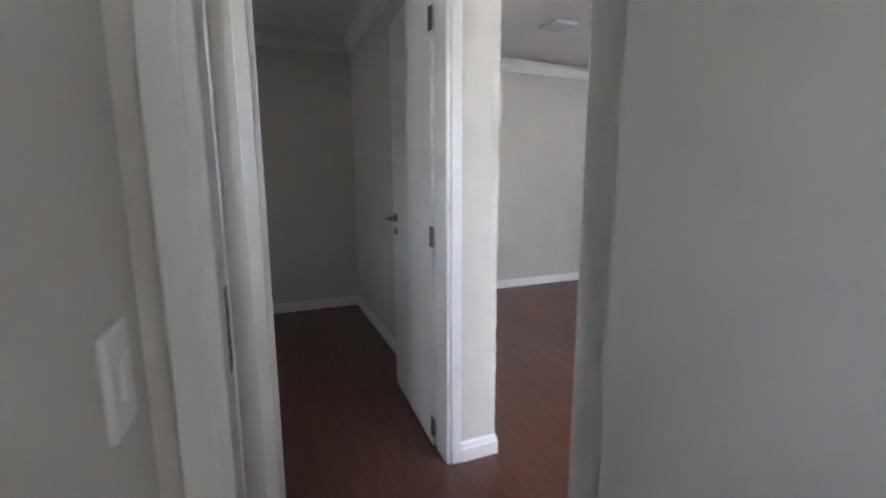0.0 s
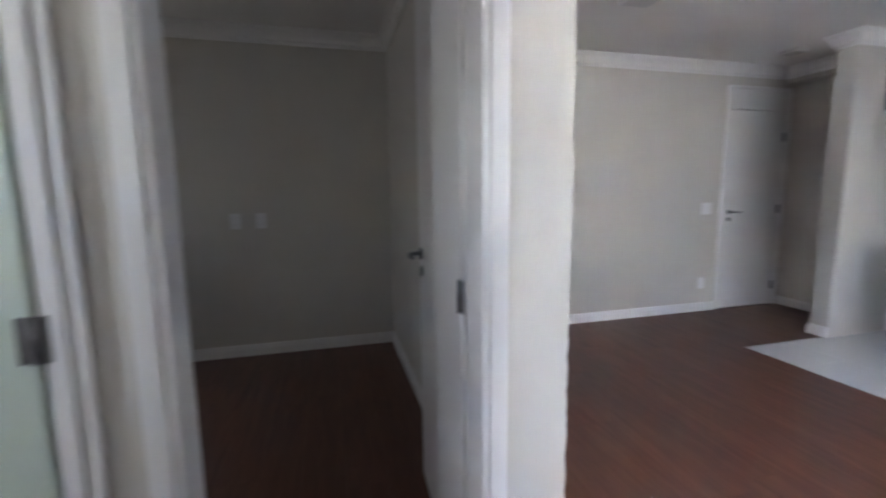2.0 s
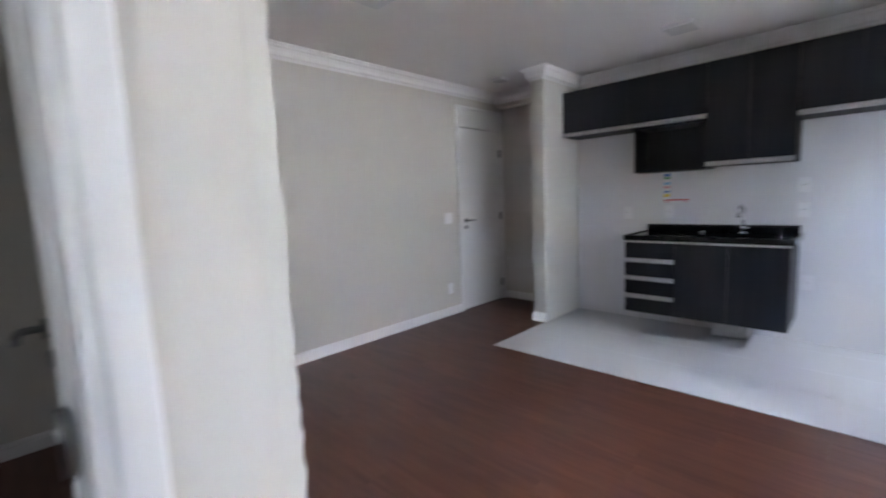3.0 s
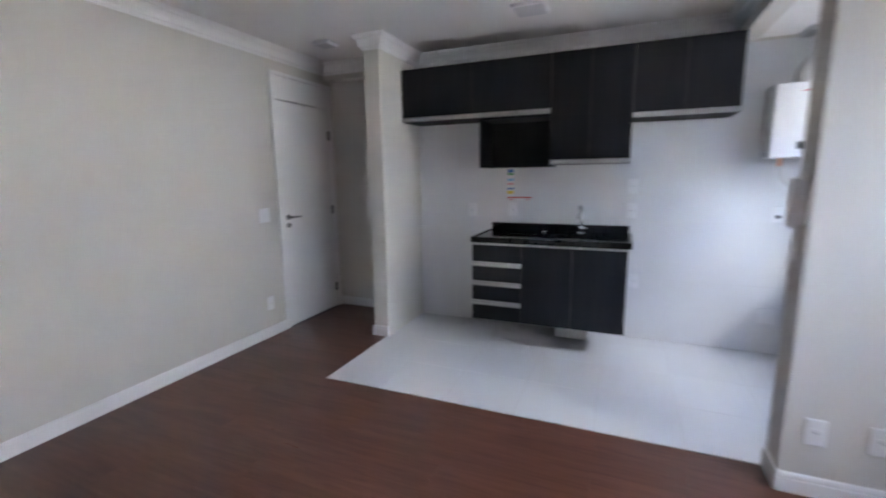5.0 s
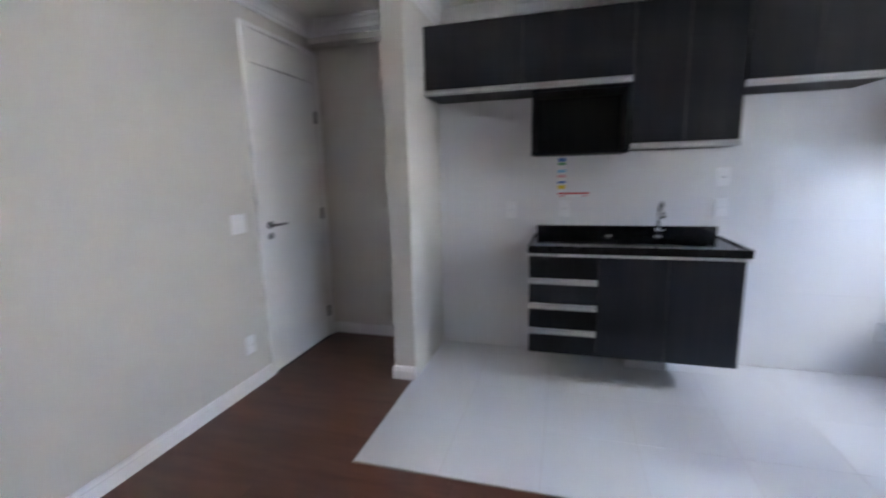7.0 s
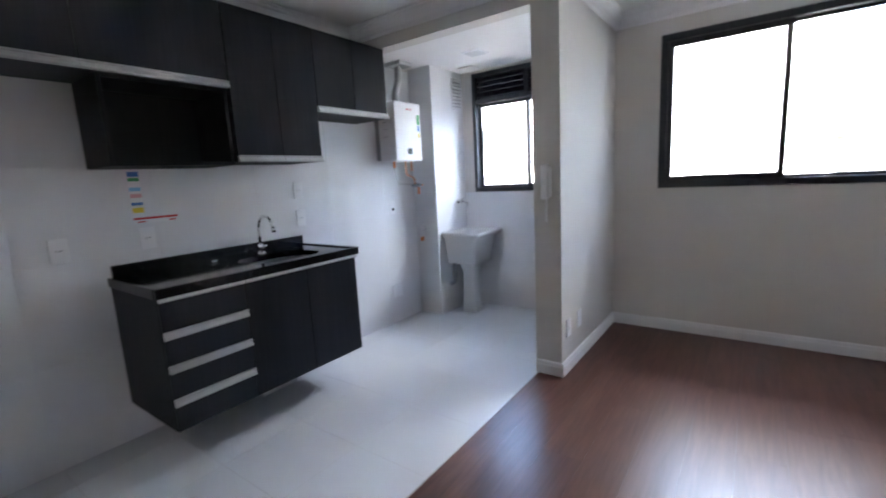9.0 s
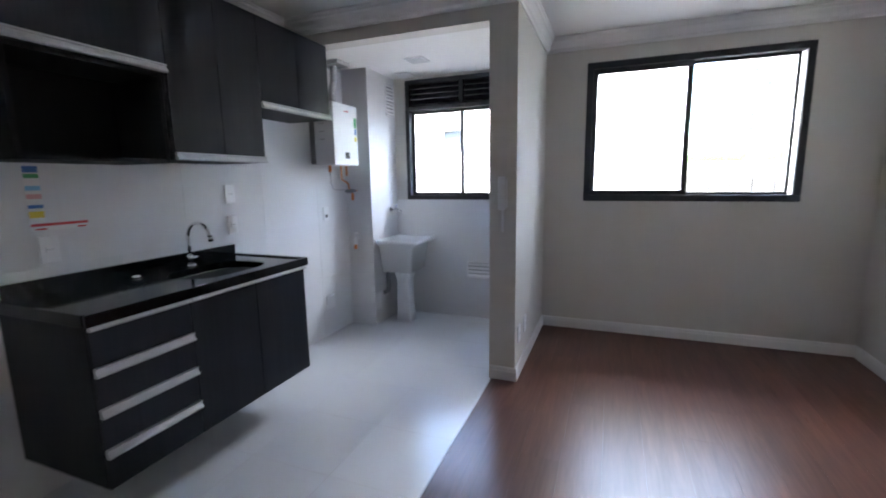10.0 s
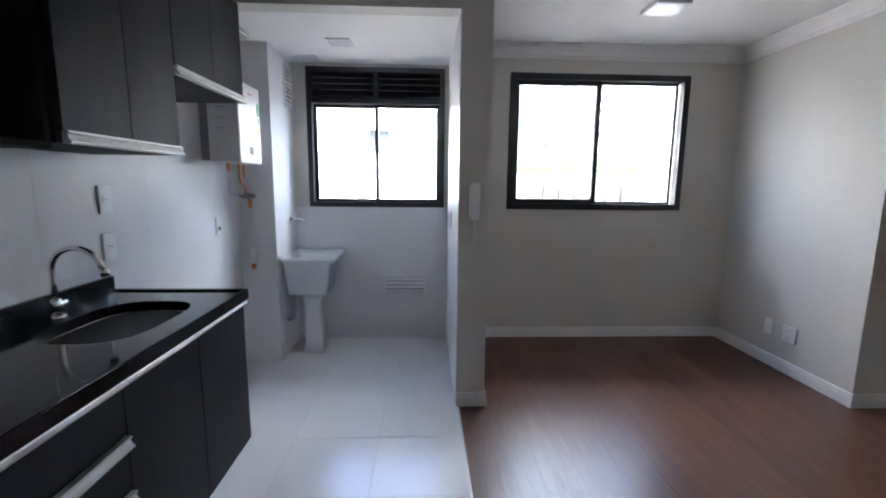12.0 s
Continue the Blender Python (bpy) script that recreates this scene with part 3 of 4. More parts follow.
part("side_rim", box(5.0635, K - 0.004, 3.352, 3.372, 0.850, 0.897, 0.003, 2), GRANITE, top)
part("backsplash", box(K - 0.024, K - 0.0045, 2.186, 3.350, 0.889, 0.957, 0.002), GRANITE, top)

sink = thing("sink_bowl", (bowl_c[0], bowl_c[1], 0.853), "brushed steel undermounted sink bowl", "sink")
bm = bmesh.new()
prof = [(1.05, 0.0), (1.0, -0.002), (0.985, -0.03), (0.95, -0.11), (0.86, -0.14), (0.5, -0.148), (0.12, -0.152)]
rows = [[bm.verts.new((rounded(2 * math.pi * k / n, bowl_r[0] * f, bowl_r[1] * f)[0], rounded(2 * math.pi * k / n, bowl_r[0] * f, bowl_r[1] * f)[1], z)) for k in range(n)] for f, z in prof]
for a, b in zip(rows, rows[1:]):
    for k in range(n):
        bm.faces.new((a[k], a[(k + 1) % n], b[(k + 1) % n], b[k])).smooth = True
bm.faces.new(rows[-1])
part("bowl", bm, INOX, sink)
part("drain", tube([(0, 0, -0.150), (0, 0, -0.146)], 0.04, 20), CHROME, sink, "chrome drain strainer")
part("strainer_basket", tube([(0, 0, -0.146), (0, 0, -0.120), (0, 0, -0.116)], [0.034, 0.038, 0.030], 20), CHROME, sink)
part("strainer_knob", tube([(0, 0, -0.116), (0, 0, -0.100), (0, 0, -0.094)], [0.006, 0.009, 0.005], 12), CHROME, sink)

fx, fy, fz = 5.535, 2.556, 0.889
faucet = thing("faucet", (fx, fy, fz), "chrome swan-neck kitchen tap on the worktop", "faucet")
part("base_ring", tube([(0, 0, 0.0), (0, 0, 0.006), (0, 0, 0.012)], [0.027, 0.026, 0.02], 20), CHROME, faucet)
part("valve_body", tube([(0, 0, 0.012), (0, 0, 0.06), (0, 0, 0.066)], [0.017, 0.017, 0.012], 18), CHROME, faucet)
neck = [(0, 0, 0.06), (0, 0, 0.12), (0, 0, 0.17)] + [(-0.085 + 0.085 * math.cos(radians(a)), 0.004 * (1 - math.cos(radians(a))), 0.17 + 0.075 * math.sin(radians(a))) for a in range(15, 166, 15)] + [(-0.175, 0.008, 0.165)]
part("spout", tube(neck, 0.0095, 12), CHROME, faucet)
part("aerator", tube([(-0.175, 0.008, 0.178), (-0.182, 0.008, 0.148)], 0.0135, 14), CHROME, faucet)
part("cross_handle", tube([(0.0, -0.045, 0.047), (0, 0, 0.04), (0, -0.002, 0.04)], [0.006, 0.008, 0.008], 10), CHROME, faucet)
soap = thing("spare_tap_cover", (5.54, 2.86, 0.889), "small chrome tap-hole cover on the worktop", "tap cover")
part("cap", tube([(0, 0, 0), (0, 0, 0.008), (0, 0, 0.013)], [0.022, 0.022, 0.012], 20), CHROME, soap)

# energy label sticker on the tiles
label_ = thing("sticker", (K - 0.0045, 3.2, 1.17), "colourful printed appliance sticker on the tiles", "sticker")
part("strip", box(-0.001, 0.0, -0.045, 0.012, 0.02, 0.265), PAPER, label_)
for z0, z1, m_c in ((0.235, 0.262, BLUE), (0.212, 0.230, GREENP), (0.160, 0.180, CYAN), (0.125, 0.145, PINK), (0.085, 0.100, BLUE), (0.045, 0.072, YELLOW)):
    part("print_bar", box(-0.0018, -0.0012, -0.043, 0.010, z0, z1), m_c, label_)
part("foot", box(-0.001, 0.0, -0.205, 0.012, -0.012, 0.0195), PAPER, label_)
part("print_bar", box(-0.0018, -0.0012, -0.205, 0.010, 0.008, 0.0195), RED, label_)
part("print_bar", box(-0.0018, -0.0012, -0.045, -0.005, -0.008, -0.001), RED, label_)
part("print_bar", box(-0.0018, -0.0012, -0.195, -0.16, -0.008, -0.001), RED, label_)


# ---- outlets and switches ----
def plate(name, at, turn, label, kind_="socket", w=0.075, h=0.118):
    """A moulded wall plate; its back at the origin, its face along -y before the turn."""
    p = thing(name, Matrix.Translation(at) @ pose(0, 0, 0, 0, 0, turn), label, "switch" if kind_ == "switch" else "socket", "wall plates")
    part("plate", box(-w / 2, w / 2, -0.010, 0, -h / 2, h / 2, 0.004, 2), PLASTIC, p)
    if kind_ == "socket":
        part("insert", box(-0.017, 0.017, -0.0125, -0.0095, -0.017, 0.017, 0.002), PLASTIC, p)
        for u in (-0.0095, 0, 0.0095):
            part("pin_hole", tube([(u, -0.0128, 0.002 if u else -0.002), (u, -0.0118, 0.002 if u else -0.002)], 0.0026, 8), DARKPL, p)
    elif kind_ == "switch":
        part("rocker", box(-0.012, 0.012, -0.0145, -0.0095, -0.024, 0.024, 0.002), PLASTIC, p)
    elif kind_ == "double":
        for z in (-0.026, 0.026):
            part("insert", box(-0.014, 0.014, -0.0125, -0.0095, z - 0.014, z + 0.014, 0.002), PLASTIC, p)
            part("pin_hole", box(-0.006, 0.006, -0.0129, -0.012, z - 0.002, z + 0.002), GREYPL, p)
    elif kind_ == "dark":
        part("jack", box(-0.016, 0.016, -0.0125, -0.0095, -0.030, -0.006, 0.001), DARKPL, p, "black jack")
    return p


KW = K - 0.004
for y, z, kd, lb in ((3.539, 1.066, "socket", "white socket on the kitchen tiles"), (3.161, 1.076, "socket", "white socket below the sticker"),
                     (2.175, 1.279, "socket", "white upper socket over the worktop"), (2.175, 1.082, "socket", "white lower socket over the worktop"),
                     (2.128, 0.496, "socket", "white socket beside the sink cabinet"), (1.19, 1.073, "dark", "white socket plate with a dark jack")):
    plate("wall_socket", (KW, y, z), -90, lb, kd)
plate("blank_plate", (KW, 1.19, 0.298), -90, "blank white cover plate low on the tiles", "blank", 0.118, 0.118)
plate("wall_socket", (4.569, N, 0.298), 0, "white socket low beside the entrance door")
plate("light_switch", (4.577, N, 1.071), 0, "wide white switch plate beside the entrance", "switch", 0.118, 0.118)
plate("wall_socket", (0.160, N, 1.071), 0, "white socket on the bedroom wall", "double")
plate("wall_socket", (0.344, N, 1.071), 0, "white socket on the bedroom wall", "double")
plate("wall_socket", (LW, 0.939, 0.295), 90, "white socket low on the living room wall")
plate("wall_socket", (LW, 1.128, 0.295), 90, "wide white double socket on the living room wall", "double", 0.118, 0.118)
plate("wall_socket", (PX0, 1.441, 0.297), -90, "white socket low on the partition")
plate("wall_socket", (PX0, 1.226, 0.299), -90, "white socket low on the partition")
plate("light_switch", (B2, 1.375, 1.036), 90, "white rocker switch beside the door lining", "switch")
plate("light_switch", (PX1 + 0.004, 0.92, 1.10), 90, "white switch on the partition in the laundry", "switch")
sr = thing("interphone", (3.985, PY, 1.265), "pale plastic wall interphone with handset and cord", "interphone")
part("cradle", box(-0.032, 0.032, 0.001, 0.022, -0.10, 0.085, 0.006, 2), PLASTIC, sr)
part("handset", box(-0.026, 0.026, 0.024, 0.052, -0.115, 0.10, 0.012, 3), PLASTIC, sr)
coil = [(0.0 + 0.007 * math.cos(a * 1.1), 0.016 + 0.007 * math.sin(a * 1.1), -0.10 - 0.0016 * a * 1.1 * 1.1) for a in range(0, 80)]
part("cord", tube(coil, 0.0028, 6), PLASTIC, sr, "coiled white cord")


# ---- ceiling lamps (switched off) ----
def panel_lamp(x, y, z, s, label, d=0.026):
    p = thing("ceiling_light", (x, y, z), label, "ceiling light", "ceiling panels")
    part("frame", box(-s, s, -s, s, -d, -0.001, min(0.005, d / 3), 2), PLASTIC, p)
    part("diffuser", box(-s + 0.012, s - 0.012, -s + 0.012, s - 0.012, -d - 0.0025, -d - 0.0002, 0.001), CERAMIC, p)


panel_lamp(2.75, 1.17, H, 0.11, "square white surface panel light, off")
panel_lamp(2.84, 3.97, H, 0.11, "square white surface panel light, off")
panel_lamp(4.86, 2.88, H, 0.11, "square white surface panel light, off")
panel_lamp(4.93, 4.60, H, 0.075, "small square white panel light, off")
panel_lamp(4.86, 0.89, LZ, 0.085, "square white laundry panel light, off", 0.010)

# ---- laundry ----
heater = thing("gas_water_heater", (K - 0.004, 1.172, 1.474), "white wall-hung gas water heater with small display", "water heater")
part("casing", box(-0.235, -0.05, -0.172, 0.172, 0, 0.485, 0.008, 2), PLASTIC, heater)
part("back_plate", box(-0.05, 0, -0.165, 0.165, 0.01, 0.475, 0.002), GREYPL, heater)
part("display", box(-0.2372, -0.2345, -0.035, 0.025, 0.055, 0.105, 0.001), DARKPL, heater, "dark display")
part("emblem", box(-0.2365, -0.2345, -0.05, 0.02, 0.425, 0.432), RED, heater)
part("efficiency_label", box(-0.2363, -0.2345, -0.155, -0.115, 0.31, 0.39), GREENP, heater)
part("warning_label", box(-0.2363, -0.2345, -0.150, -0.122, 0.20, 0.232), YELLOW, heater)
part("efficiency_label", box(-0.2363, -0.2345, -0.150, -0.122, 0.255, 0.30), BLUE, heater)
for y in (0.06, 0.0, -0.06):
    part("vent_slot", box(-0.15, -0.10, 0.1715, 0.1728, 0.26 + y, 0.264 + y), GREYPL, heater)
fl = [(-0.13, 0.02, 0.485), (-0.13, 0.02, 0.56), (-0.125, 0.0, 0.60), (-0.11, -0.045, 0.66), (-0.105, -0.06, 0.70), (-0.105, -0.062, 0.80)]
flue = part("flue", bmesh.new(), ALU, heater, "silver flexible flue pipe")
bm = bmesh.new()
pts, rad = [], []
P3 = [Vector(p) for p in fl]
for a, b in zip(P3, P3[1:]):
    for k in range(8):
        pts.append(a.lerp(b, k / 8))
        rad.append(0.030 if k % 2 else 0.0275)
add_tube(bm, pts + [P3[-1]], rad + [0.028], 16)
bm.to_mesh(flue.data)
bm.free()
part("flange", box(-0.20, -0.02, -0.15, 0.02, 0.802, 0.834, 0.004), ALU, heater, "silver flue flange at the ceiling")

pipes = thing("gas_pipe", (K - 0.03, 1.05, 1.26), "bent copper gas pipe with brass valve", "pipe")
part("pipe", tube([(-0.10, 0.06, 0.214), (-0.10, 0.06, 0.12), (-0.10, 0.05, 0.10), (-0.09, 0.0, 0.085), (-0.08, -0.06, 0.07), (-0.08, -0.075, 0.05), (-0.08, -0.08, 0.0), (-0.08, -0.198, -0.002)], 0.009, 10), COPPER, pipes)
part("pipe", tube([(-0.10, -0.02, 0.214), (-0.10, -0.02, 0.13)], 0.010, 10), COPPER, pipes)
part("valve", tube([(-0.135, -0.09, 0.0), (-0.10, -0.09, 0.0), (-0.06, -0.09, 0.0), (-0.03, -0.09, 0.0)], [0.012, 0.02, 0.02, 0.012], 12), STEEL, pipes)
part("cap", tube([(-0.08, -0.13, -0.02), (-0.08, -0.13, -0.085)], 0.013, 10), ORANGE, pipes, "orange cap")
hose = thing("water_hose", (K - 0.02, 1.25, 1.40), "thin pale flexible hose below the heater", "hose")
part("hose", tube([(-0.10, 0.0, 0.074), (-0.10, 0.0, 0.0), (-0.09, -0.02, -0.07), (-0.07, -0.08, -0.12), (-0.055, -0.2, -0.13), (-0.06, -0.30, -0.13)], 0.006, 8), ALU, hose)
part("nut", tube([(-0.10, 0.0, 0.074), (-0.10, 0, 0.02)], 0.012, 8), ORANGE, hose, "copper-coloured nut")

wm = thing("washer_tap", (5.51, 0.85, 0.79), "white washing machine tap with orange end cap", "tap")
part("body", tube([(0, 0, 0.04), (0, 0.035, 0.04), (0, 0.05, 0.03), (0, 0.055, -0.02)], 0.017, 12), PLASTIC, wm)
part("knob", tube([(0, 0.035, 0.05), (0, 0.04, 0.085)], [0.024, 0.02], 12), PLASTIC, wm)
part("cap", tube([(0, 0.055, -0.02), (0, 0.057, -0.06)], 0.016, 12), ORANGE, wm, "orange end cap")

lt = thing("laundry_tap", (5.36, 0.50, 1.065), "chrome wall tap above the laundry tub", "tap")
part("flange", tube([(0, 0, 0), (-0.008, 0, 0)], 0.024, 16), CHROME, lt)
part("spout", tube([(-0.005, 0, 0), (-0.09, 0, 0), (-0.115, 0, -0.012), (-0.12, 0, -0.045)], 0.010, 12), CHROME, lt)
part("knob", tube([(-0.06, 0, 0.008), (-0.06, 0, 0.045)], [0.010, 0.02], 12), CHROME, lt)

# tub on its pedestal
tub = thing("laundry_tub", (5.355, 0.60, 0), "white laundry tub with washboard slope on a pedestal", "laundry tub")
bm = bmesh.new()


def ring(x0, x1, y0, y1, z, r=0.03, n=5):
    out = []
    for cx, cy, a0 in ((x1 - r, y1 - r, 0), (x0 + r, y1 - r, 90), (x0 + r, y0 + r, 180), (x1 - r, y0 + r, 270)):
        for k in range(n):
            a = radians(a0 + 90 * k / (n - 1))
            out.append(bm.verts.new((cx + r * math.cos(a), cy + r * math.sin(a), z)))
    return out


lo = [ring(-0.33, -0.03, -0.17, 0.17, 0.50), ring(-0.36, -0.01, -0.20, 0.195, 0.74), ring(-0.41, -0.002, -0.235, 0.225, 0.765), ring(-0.42, -0.002, -0.24, 0.23, 0.80), ring(-0.405, -0.015, -0.225, 0.215, 0.80), ring(-0.37, -0.04, -0.19, 0.185, 0.755), ring(-0.30, -0.06, -0.14, 0.14, 0.56)]
for a, b in zip(lo, lo[1:]):
    for k in range(len(a)):
        bm.faces.new((a[k], a[(k + 1) % len(a)], b[(k + 1) % len(a)], b[k])).smooth = True
bm.faces.new(lo[0][::-1])
bm.faces.new(lo[-1])
part("basin", bm, CERAMIC, tub)
bm = bmesh.new()
lo = [ring(-0.27, -0.11, -0.075, 0.075, 0.0, 0.02), ring(-0.255, -0.12, -0.065, 0.065, 0.10, 0.02), ring(-0.25, -0.125, -0.062, 0.062, 0.40, 0.02), ring(-0.28, -0.10, -0.085, 0.085, 0.499, 0.02)]
for a, b in zip(lo, lo[1:]):
    for k in range(len(a)):
        bm.faces.new((a[k], a[(k + 1) % len(a)], b[(k + 1) % len(a)], b[k])).smooth = True
bm.faces.new(lo[0][::-1])
bm.faces.new(lo[-1])
part("pedestal", bm, CERAMIC, tub)
part("waste_pipe", tube([(-0.06, 0.10, 0.50), (-0.06, 0.10, 0.36), (-0.05, 0.10, 0.30), (-0.012, 0.10, 0.28)], 0.022, 12), GREYPL, tub, "grey waste pipe")
plate("blank_plate", (5.36, 0.79, 0.22), -90, "blank white plate low on the shaft", "blank", 0.09, 0.16)


def grille(name, m, w, h, n, label, vertical=False):
    g = thing(name, m, label, "ventilation grille", kind="")
    part("frame", bars(bmesh.new(), -w / 2, w / 2, -0.012, 0, -h / 2, h / 2, 0.012), PLASTIC, g)
    part("backing", box(-w / 2 + 0.012, w / 2 - 0.012, -0.003, -0.0005, -h / 2 + 0.012, h / 2 - 0.012), GREYPL, g)
    for k in range(n):
        z = -h / 2 + 0.012 + (k + 0.5) * (h - 0.024) / n
        d = (h - 0.024) / n * 0.34
        bm = box(-w / 2 + 0.012, w / 2 - 0.012, -0.020, -0.004, z - d, z + d)
        for v in bm.verts:
            if v.co.z > z and v.co.y < -0.01:
                v.co.z -= 1.6 * d
        part("slat", bm, PLASTIC, g)
    return g


grille("vent_grille", Matrix.Translation((4.442, S + 0.004, 0.48)) @ pose(0, 0, 0, 0, 0, 180), 0.36, 0.165, 4, "white slatted gas vent low on the laundry wall")
grille("vent_grille", Matrix.Translation((5.36, 0.445, 2.10)) @ pose(0, 0, 0, 0, 0, -90), 0.17, 0.31, 9, "tall white louvred vent on the service shaft")

access = thing("access_plate", (5.18, 0.455, LZ), "flat white access plate on the laundry ceiling", "access plate")
part("plate", box(-0.075, 0.075, -0.10, 0.10, -0.008, -0.001, 0.002), PLASTIC, access)

# ---- outside ----
solid("ground", box(-2500, 2500, -2500, 2500, -1.6, -1.2), EARTH, "pale paved yard around the building", "ground")


def pilaster_wall():
    w = thing("retaining_wall", (0, -13, -1.2), "pale concrete retaining wall with upright ribs", "retaining wall")
    part("wall", box(-9, 1.6, -0.3, 0, 0, 2.98, 0.02), CONCRETE, w)
    for k in range(17):
        x = -8.7 + k * 0.62
        bm = box(x, x + 0.36, 0.001, 0.35, 0, 2.66, 0.02)
        for v in bm.verts:
            if v.co.z > 2.4:
                v.co.x = x + 0.18 + (v.co.x - x - 0.18) * 0.55
                v.co.z -= 0.25 if v.co.y > 0.2 else 0
        part("rib", bm, CONCRETE, w)


def bank(x, u):
    """Height of the grass bank, climbing away from the wall and towards the west."""
    return 1.76 + u * max(0.45, 0.75 + 0.19 * (-2.3 - x))


pilaster_wall()
bm = bmesh.new()
nx, ny = 40, 20
g = [[bm.verts.new((-16 + 18 * i / nx, -13.3 - 8.7 * j / ny, bank(-16 + 18 * i / nx, j / ny) + (0.08 * random.random() if j else 0))) for i in range(nx + 1)] for j in range(ny + 1)]
for j in range(ny):
    for i in range(nx):
        bm.faces.new((g[j][i], g[j][i + 1], g[j + 1][i + 1], g[j + 1][i]))
for j in range(2600):
    x, u = random.uniform(-10, 2), random.random() ** 1.5
    h, a = random.uniform(0.10, 0.30), random.uniform(0, 6.28)
    y, z = -13.35 - 8.5 * u, bank(x, u)
    bm.faces.new([bm.verts.new((x + 0.04 * math.cos(a), y + 0.04 * math.sin(a), z)), bm.verts.new((x - 0.04 * math.cos(a), y - 0.04 * math.sin(a), z)), bm.verts.new((x + random.uniform(-.1, .1), y, z + h))])
solid("grass", bm, GRASS, "bright grass slope above the retaining wall", "grass", "stuff")
ramp = thing("ramp_parapet", (0, -22.4, 0), "long grey concrete parapet climbing above the grass slope", "parapet")
for k in range(9):
    x = -16 + k * 1.8
    bm = box(x, x + 1.77, -0.2, 0, -1.2, 0, 0.01)
    for v in bm.verts:
        v.co.z = v.co.z + 2.75 + 0.31 * (-2.0 - v.co.x) if v.co.z > -0.6 else -1.2
    part("panel", bm, FACADE2, ramp)


def block(name, x0, x1, y0, y1, top, cols, first, storey, win, material, label):
    """A building of plain walls with windows set into its north face."""
    b = thing(name, ((x0 + x1) / 2, (y0 + y1) / 2, -1.2), label, "building")
    cx, cy = (x0 + x1) / 2, (y0 + y1) / 2
    bm = bmesh.new()
    add_box(bm, x0 - cx, x1 - cx, y0 - cy, y1 - cy - 0.25, 0, top)
    rows = []
    z = first
    while z + win[1] < top - 0.6:
        rows.append(z)
        z += storey
    # front skin with openings
    zs = [0.0] + [v for r in rows for v in (r, r + win[1])] + [top]
    xs = [x0 - cx] + [v for c in cols for v in (c - cx - win[0] / 2, c - cx + win[0] / 2)] + [x1 - cx]
    for i in range(len(xs) - 1):
        for j in range(len(zs) - 1):
            if not (i % 2 and j % 2):
                add_box(bm, xs[i], xs[i + 1], y1 - cy - 0.25, y1 - cy, zs[j], zs[j + 1])
    part("wall", bm, material, b)
    part("roof", box(x0 - cx - 0.2, x1 - cx + 0.2, y0 - cy - 0.2, y1 - cy + 0.2, top, top + 0.35), CONCRETE, b)
    for c in cols:
        for r in rows:
            w_ = part("window", box(c - cx - win[0] / 2, c - cx + win[0] / 2, y1 - cy - 0.24, y1 - cy - 0.18, r, r + win[1]), FARGLASS, b)
            part("sill", box(c - cx - win[0] / 2 - 0.05, c - cx + win[0] / 2 + 0.05, y1 - cy - 0.17, y1 - cy + 0.05, r - 0.06, r - 0.003), CONCRETE, w_)
    return b


block("apartment_building", 1.4, 16, -24, -10.8, 8.4, (5.8, 8.8, 11.8), 3.62, 2.8, (0.7, 0.66), FACADE, "white apartment block with small windows close by")
block("apartment_tower", -44, -18.5, -112, -100, 46, (-40.5, -37.0, -34.2, -30.4, -28.2, -24.3, -21.9), 2.6, 2.77, (1.5, 1.1), FACADE2, "tall pale apartment tower behind the slope")


# ---- floor boards and tiles ----
TX, TY = 4.062, 4.100     # edges of the tiled kitchen floor


def plank_field(x0, x1, y0, y1, seed, holes=()):
    rnd = random.Random(seed)
    pw, pl = 0.19, 1.28
    meshes = {}
    c = math.ceil((x1 - x0) / pw)
    for i in range(c):
        a, b = x0 + i * pw, min(x0 + (i + 1) * pw, x1)
        y = y0 - rnd.uniform(0.05, pl - 0.1)
        while y < y1:
            s, e = max(y, y0), min(y + pl, y1)
            y += pl
            if e - s < 0.02 or b - a < 0.01:
                continue
            key = (round(b - a, 3), round(e - s, 3))
            if key not in meshes:
                meshes[key] = mesh_of("plank", box(0.0001, key[0] - 0.0001, 0.0001, key[1] - 0.0001, -0.009, 0, 0.0003), WOOD)
            ob = new("plank", meshes[key])
            ob.location = (a, s, 0)
            ob.parent = floor


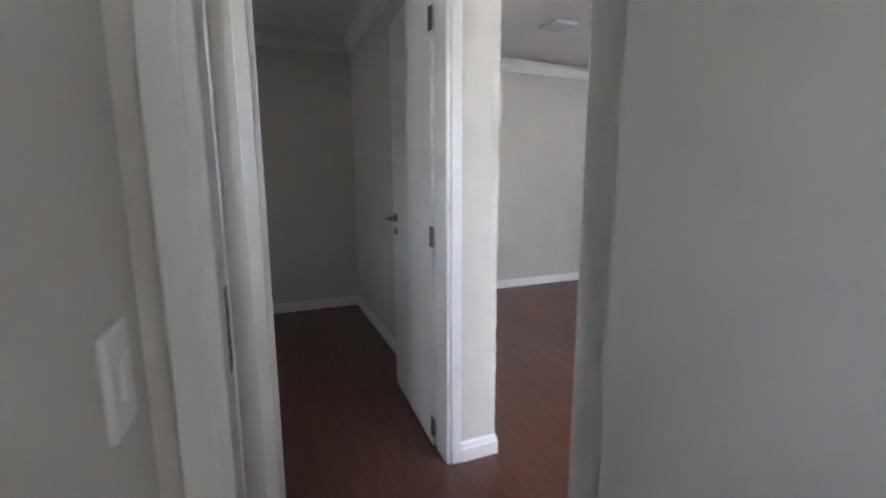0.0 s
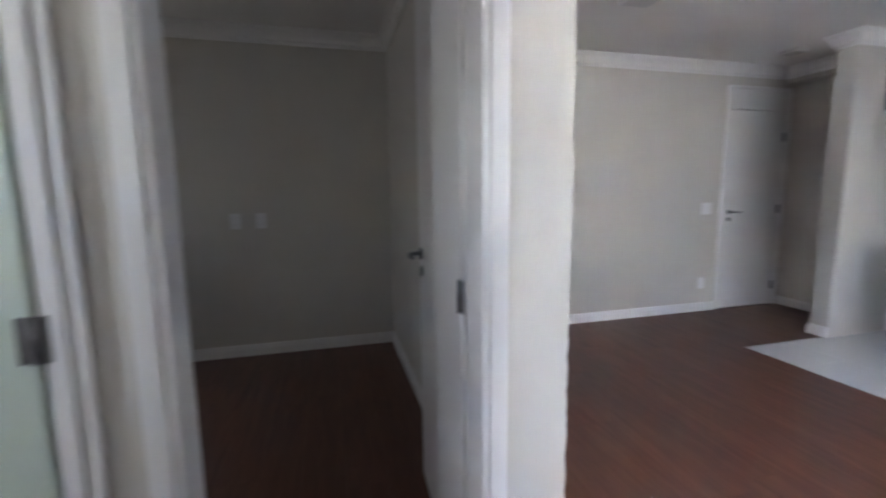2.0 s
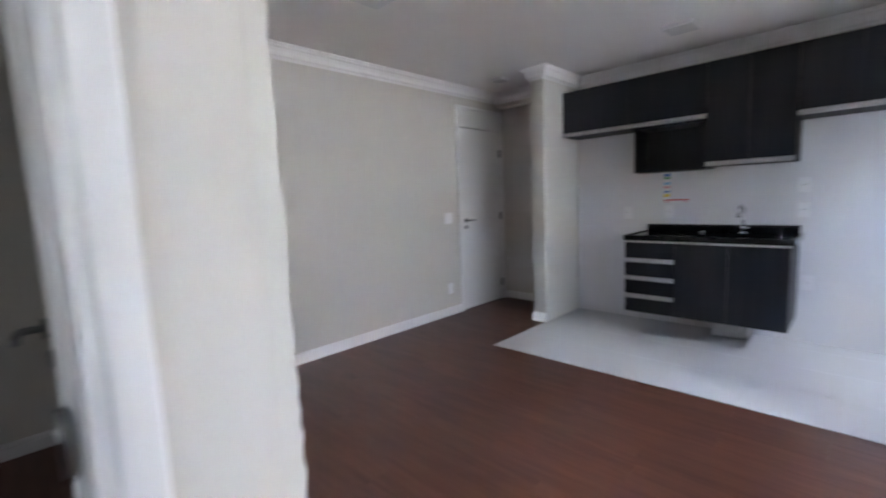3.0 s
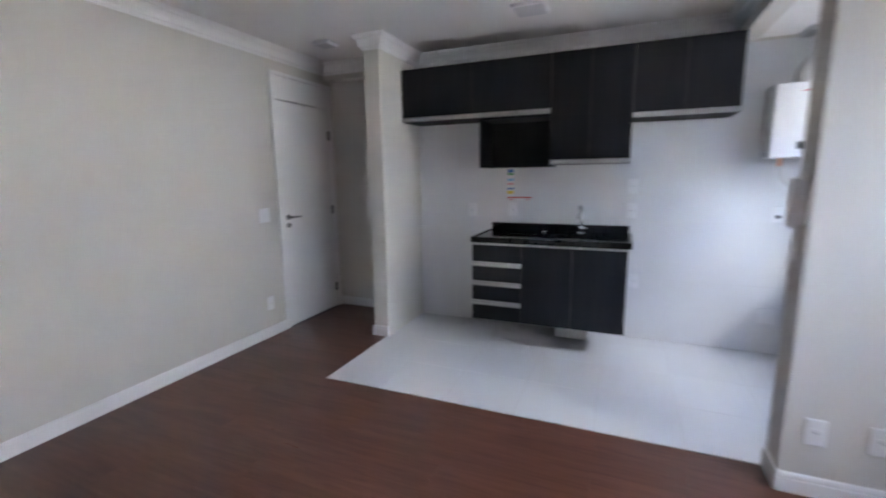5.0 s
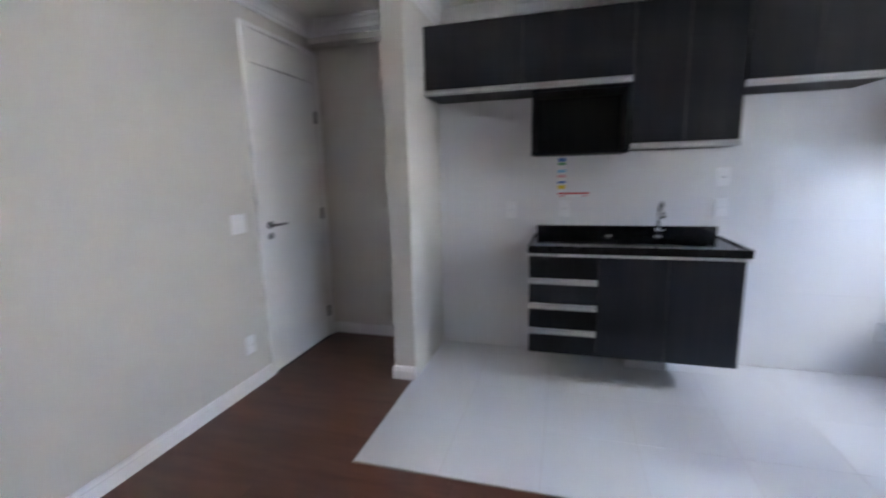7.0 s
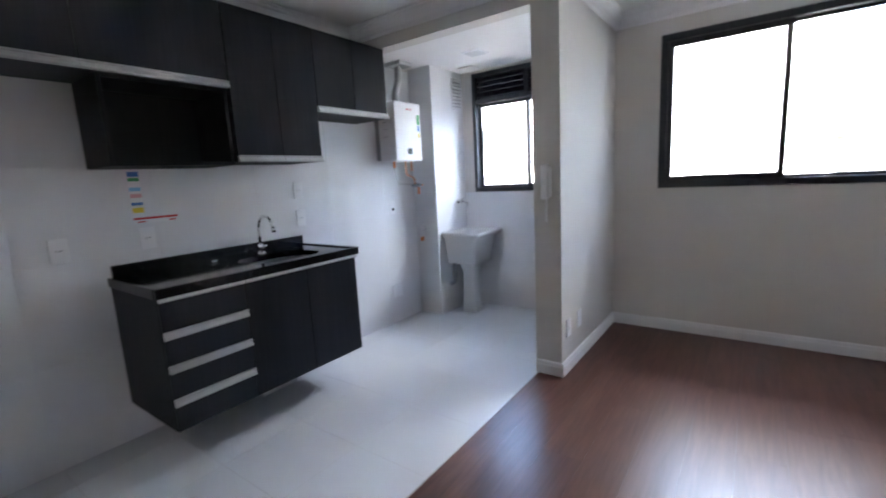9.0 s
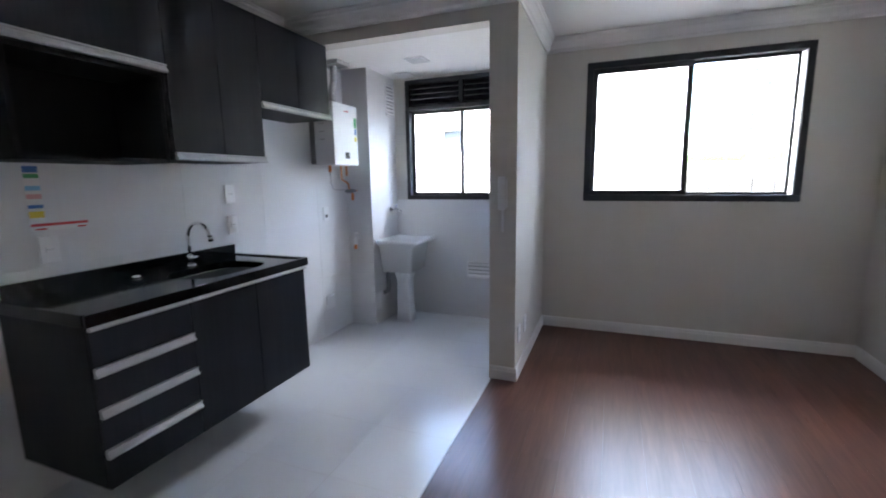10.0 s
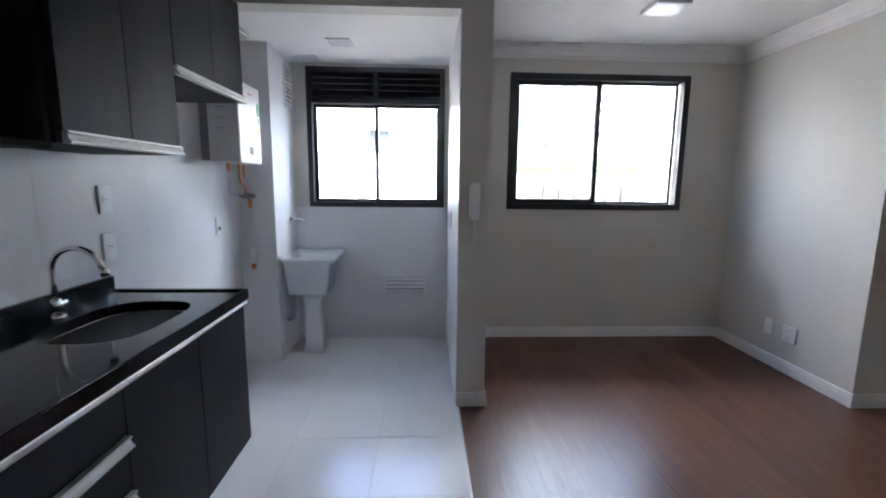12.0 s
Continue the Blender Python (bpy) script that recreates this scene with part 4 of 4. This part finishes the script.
plank_field(WE, TX - 0.008, S, N, 3)
plank_field(TX - 0.008, K, TY + 0.004, N, 4)
plank_field(HX - 0.07, WE, 1.50, 2.50, 5)
plank_field(-1.6, BE, 2.50, N, 6)
plank_field(B2, 1.48, -1.25, 1.50, 7)
plank_field(-1.0, HX - 0.07, 1.0, 2.48, 8)
solid("trim_tile_edge", box(TX - 0.007, TX - 0.0005, PY, TY - 0.0005, -0.009, 0.003, 0.001), ALU, "thin metal edge strip between wood and tile", "edge strip")
solid("trim_tile_edge_entry", box(TX - 0.007, 4.912, TY, TY + 0.0035, -0.009, 0.002), GREYPL, "thin edge strip at the entrance floor", "edge strip")

solid("floor_grout", box(TX, K, S, TY, -0.0098, -0.0010), GROUT, "light grout between the kitchen floor tiles", "grout")
tile_meshes = {}
for i in range(4):
    for j in range(-1, 9):
        a, b = TX + i * 0.45, min(TX + (i + 1) * 0.45, K)
        s, e = max(0.53 + (j - 0) * 0.45, S), min(0.53 + (j + 1) * 0.45, TY)
        if e - s < 0.02 or b - a < 0.02:
            continue
        key = (round(b - a, 3), round(e - s, 3))
        if key not in tile_meshes:
            tile_meshes[key] = mesh_of("floor_tile", box(0.0010, key[0] - 0.0010, 0.0010, key[1] - 0.0010, -0.0095, 0, 0.0009), TILE)
        ob = new("floor_tile", tile_meshes[key])
        ob.location = (a, s, 0)
        ob.parent = floor

# kitchen wall tiles
tiling = solid("wall_kitchen_tiling", box(K - 0.0015, K - 0.0003, 0.852, 4.078, 0.002, 2.288), WGROUT, "large glazed light tiles on the kitchen wall", "wall tiling")
wt = {}
zs = [0.002, 0.52, 1.00, 1.455, 1.90, 2.288]
for k in range(5):
    y = 0.852 - 0.17
    while y < 4.078:
        a, b = max(y, 0.852), min(y + 0.605, 4.078)
        y += 0.605
        if b - a < 0.01:
            continue
        key = (round(b - a, 3), round(zs[k + 1] - zs[k], 3))
        if key not in wt:
            wt[key] = mesh_of("wall_tile", box(-0.0025, 0, 0.0006, key[0] - 0.0006, 0.0006, key[1] - 0.0006, 0.0005), WTILE)
        ob = new("wall_tile", wt[key])
        ob.location = (K - 0.0015, a, zs[k])
        ob.parent = tiling
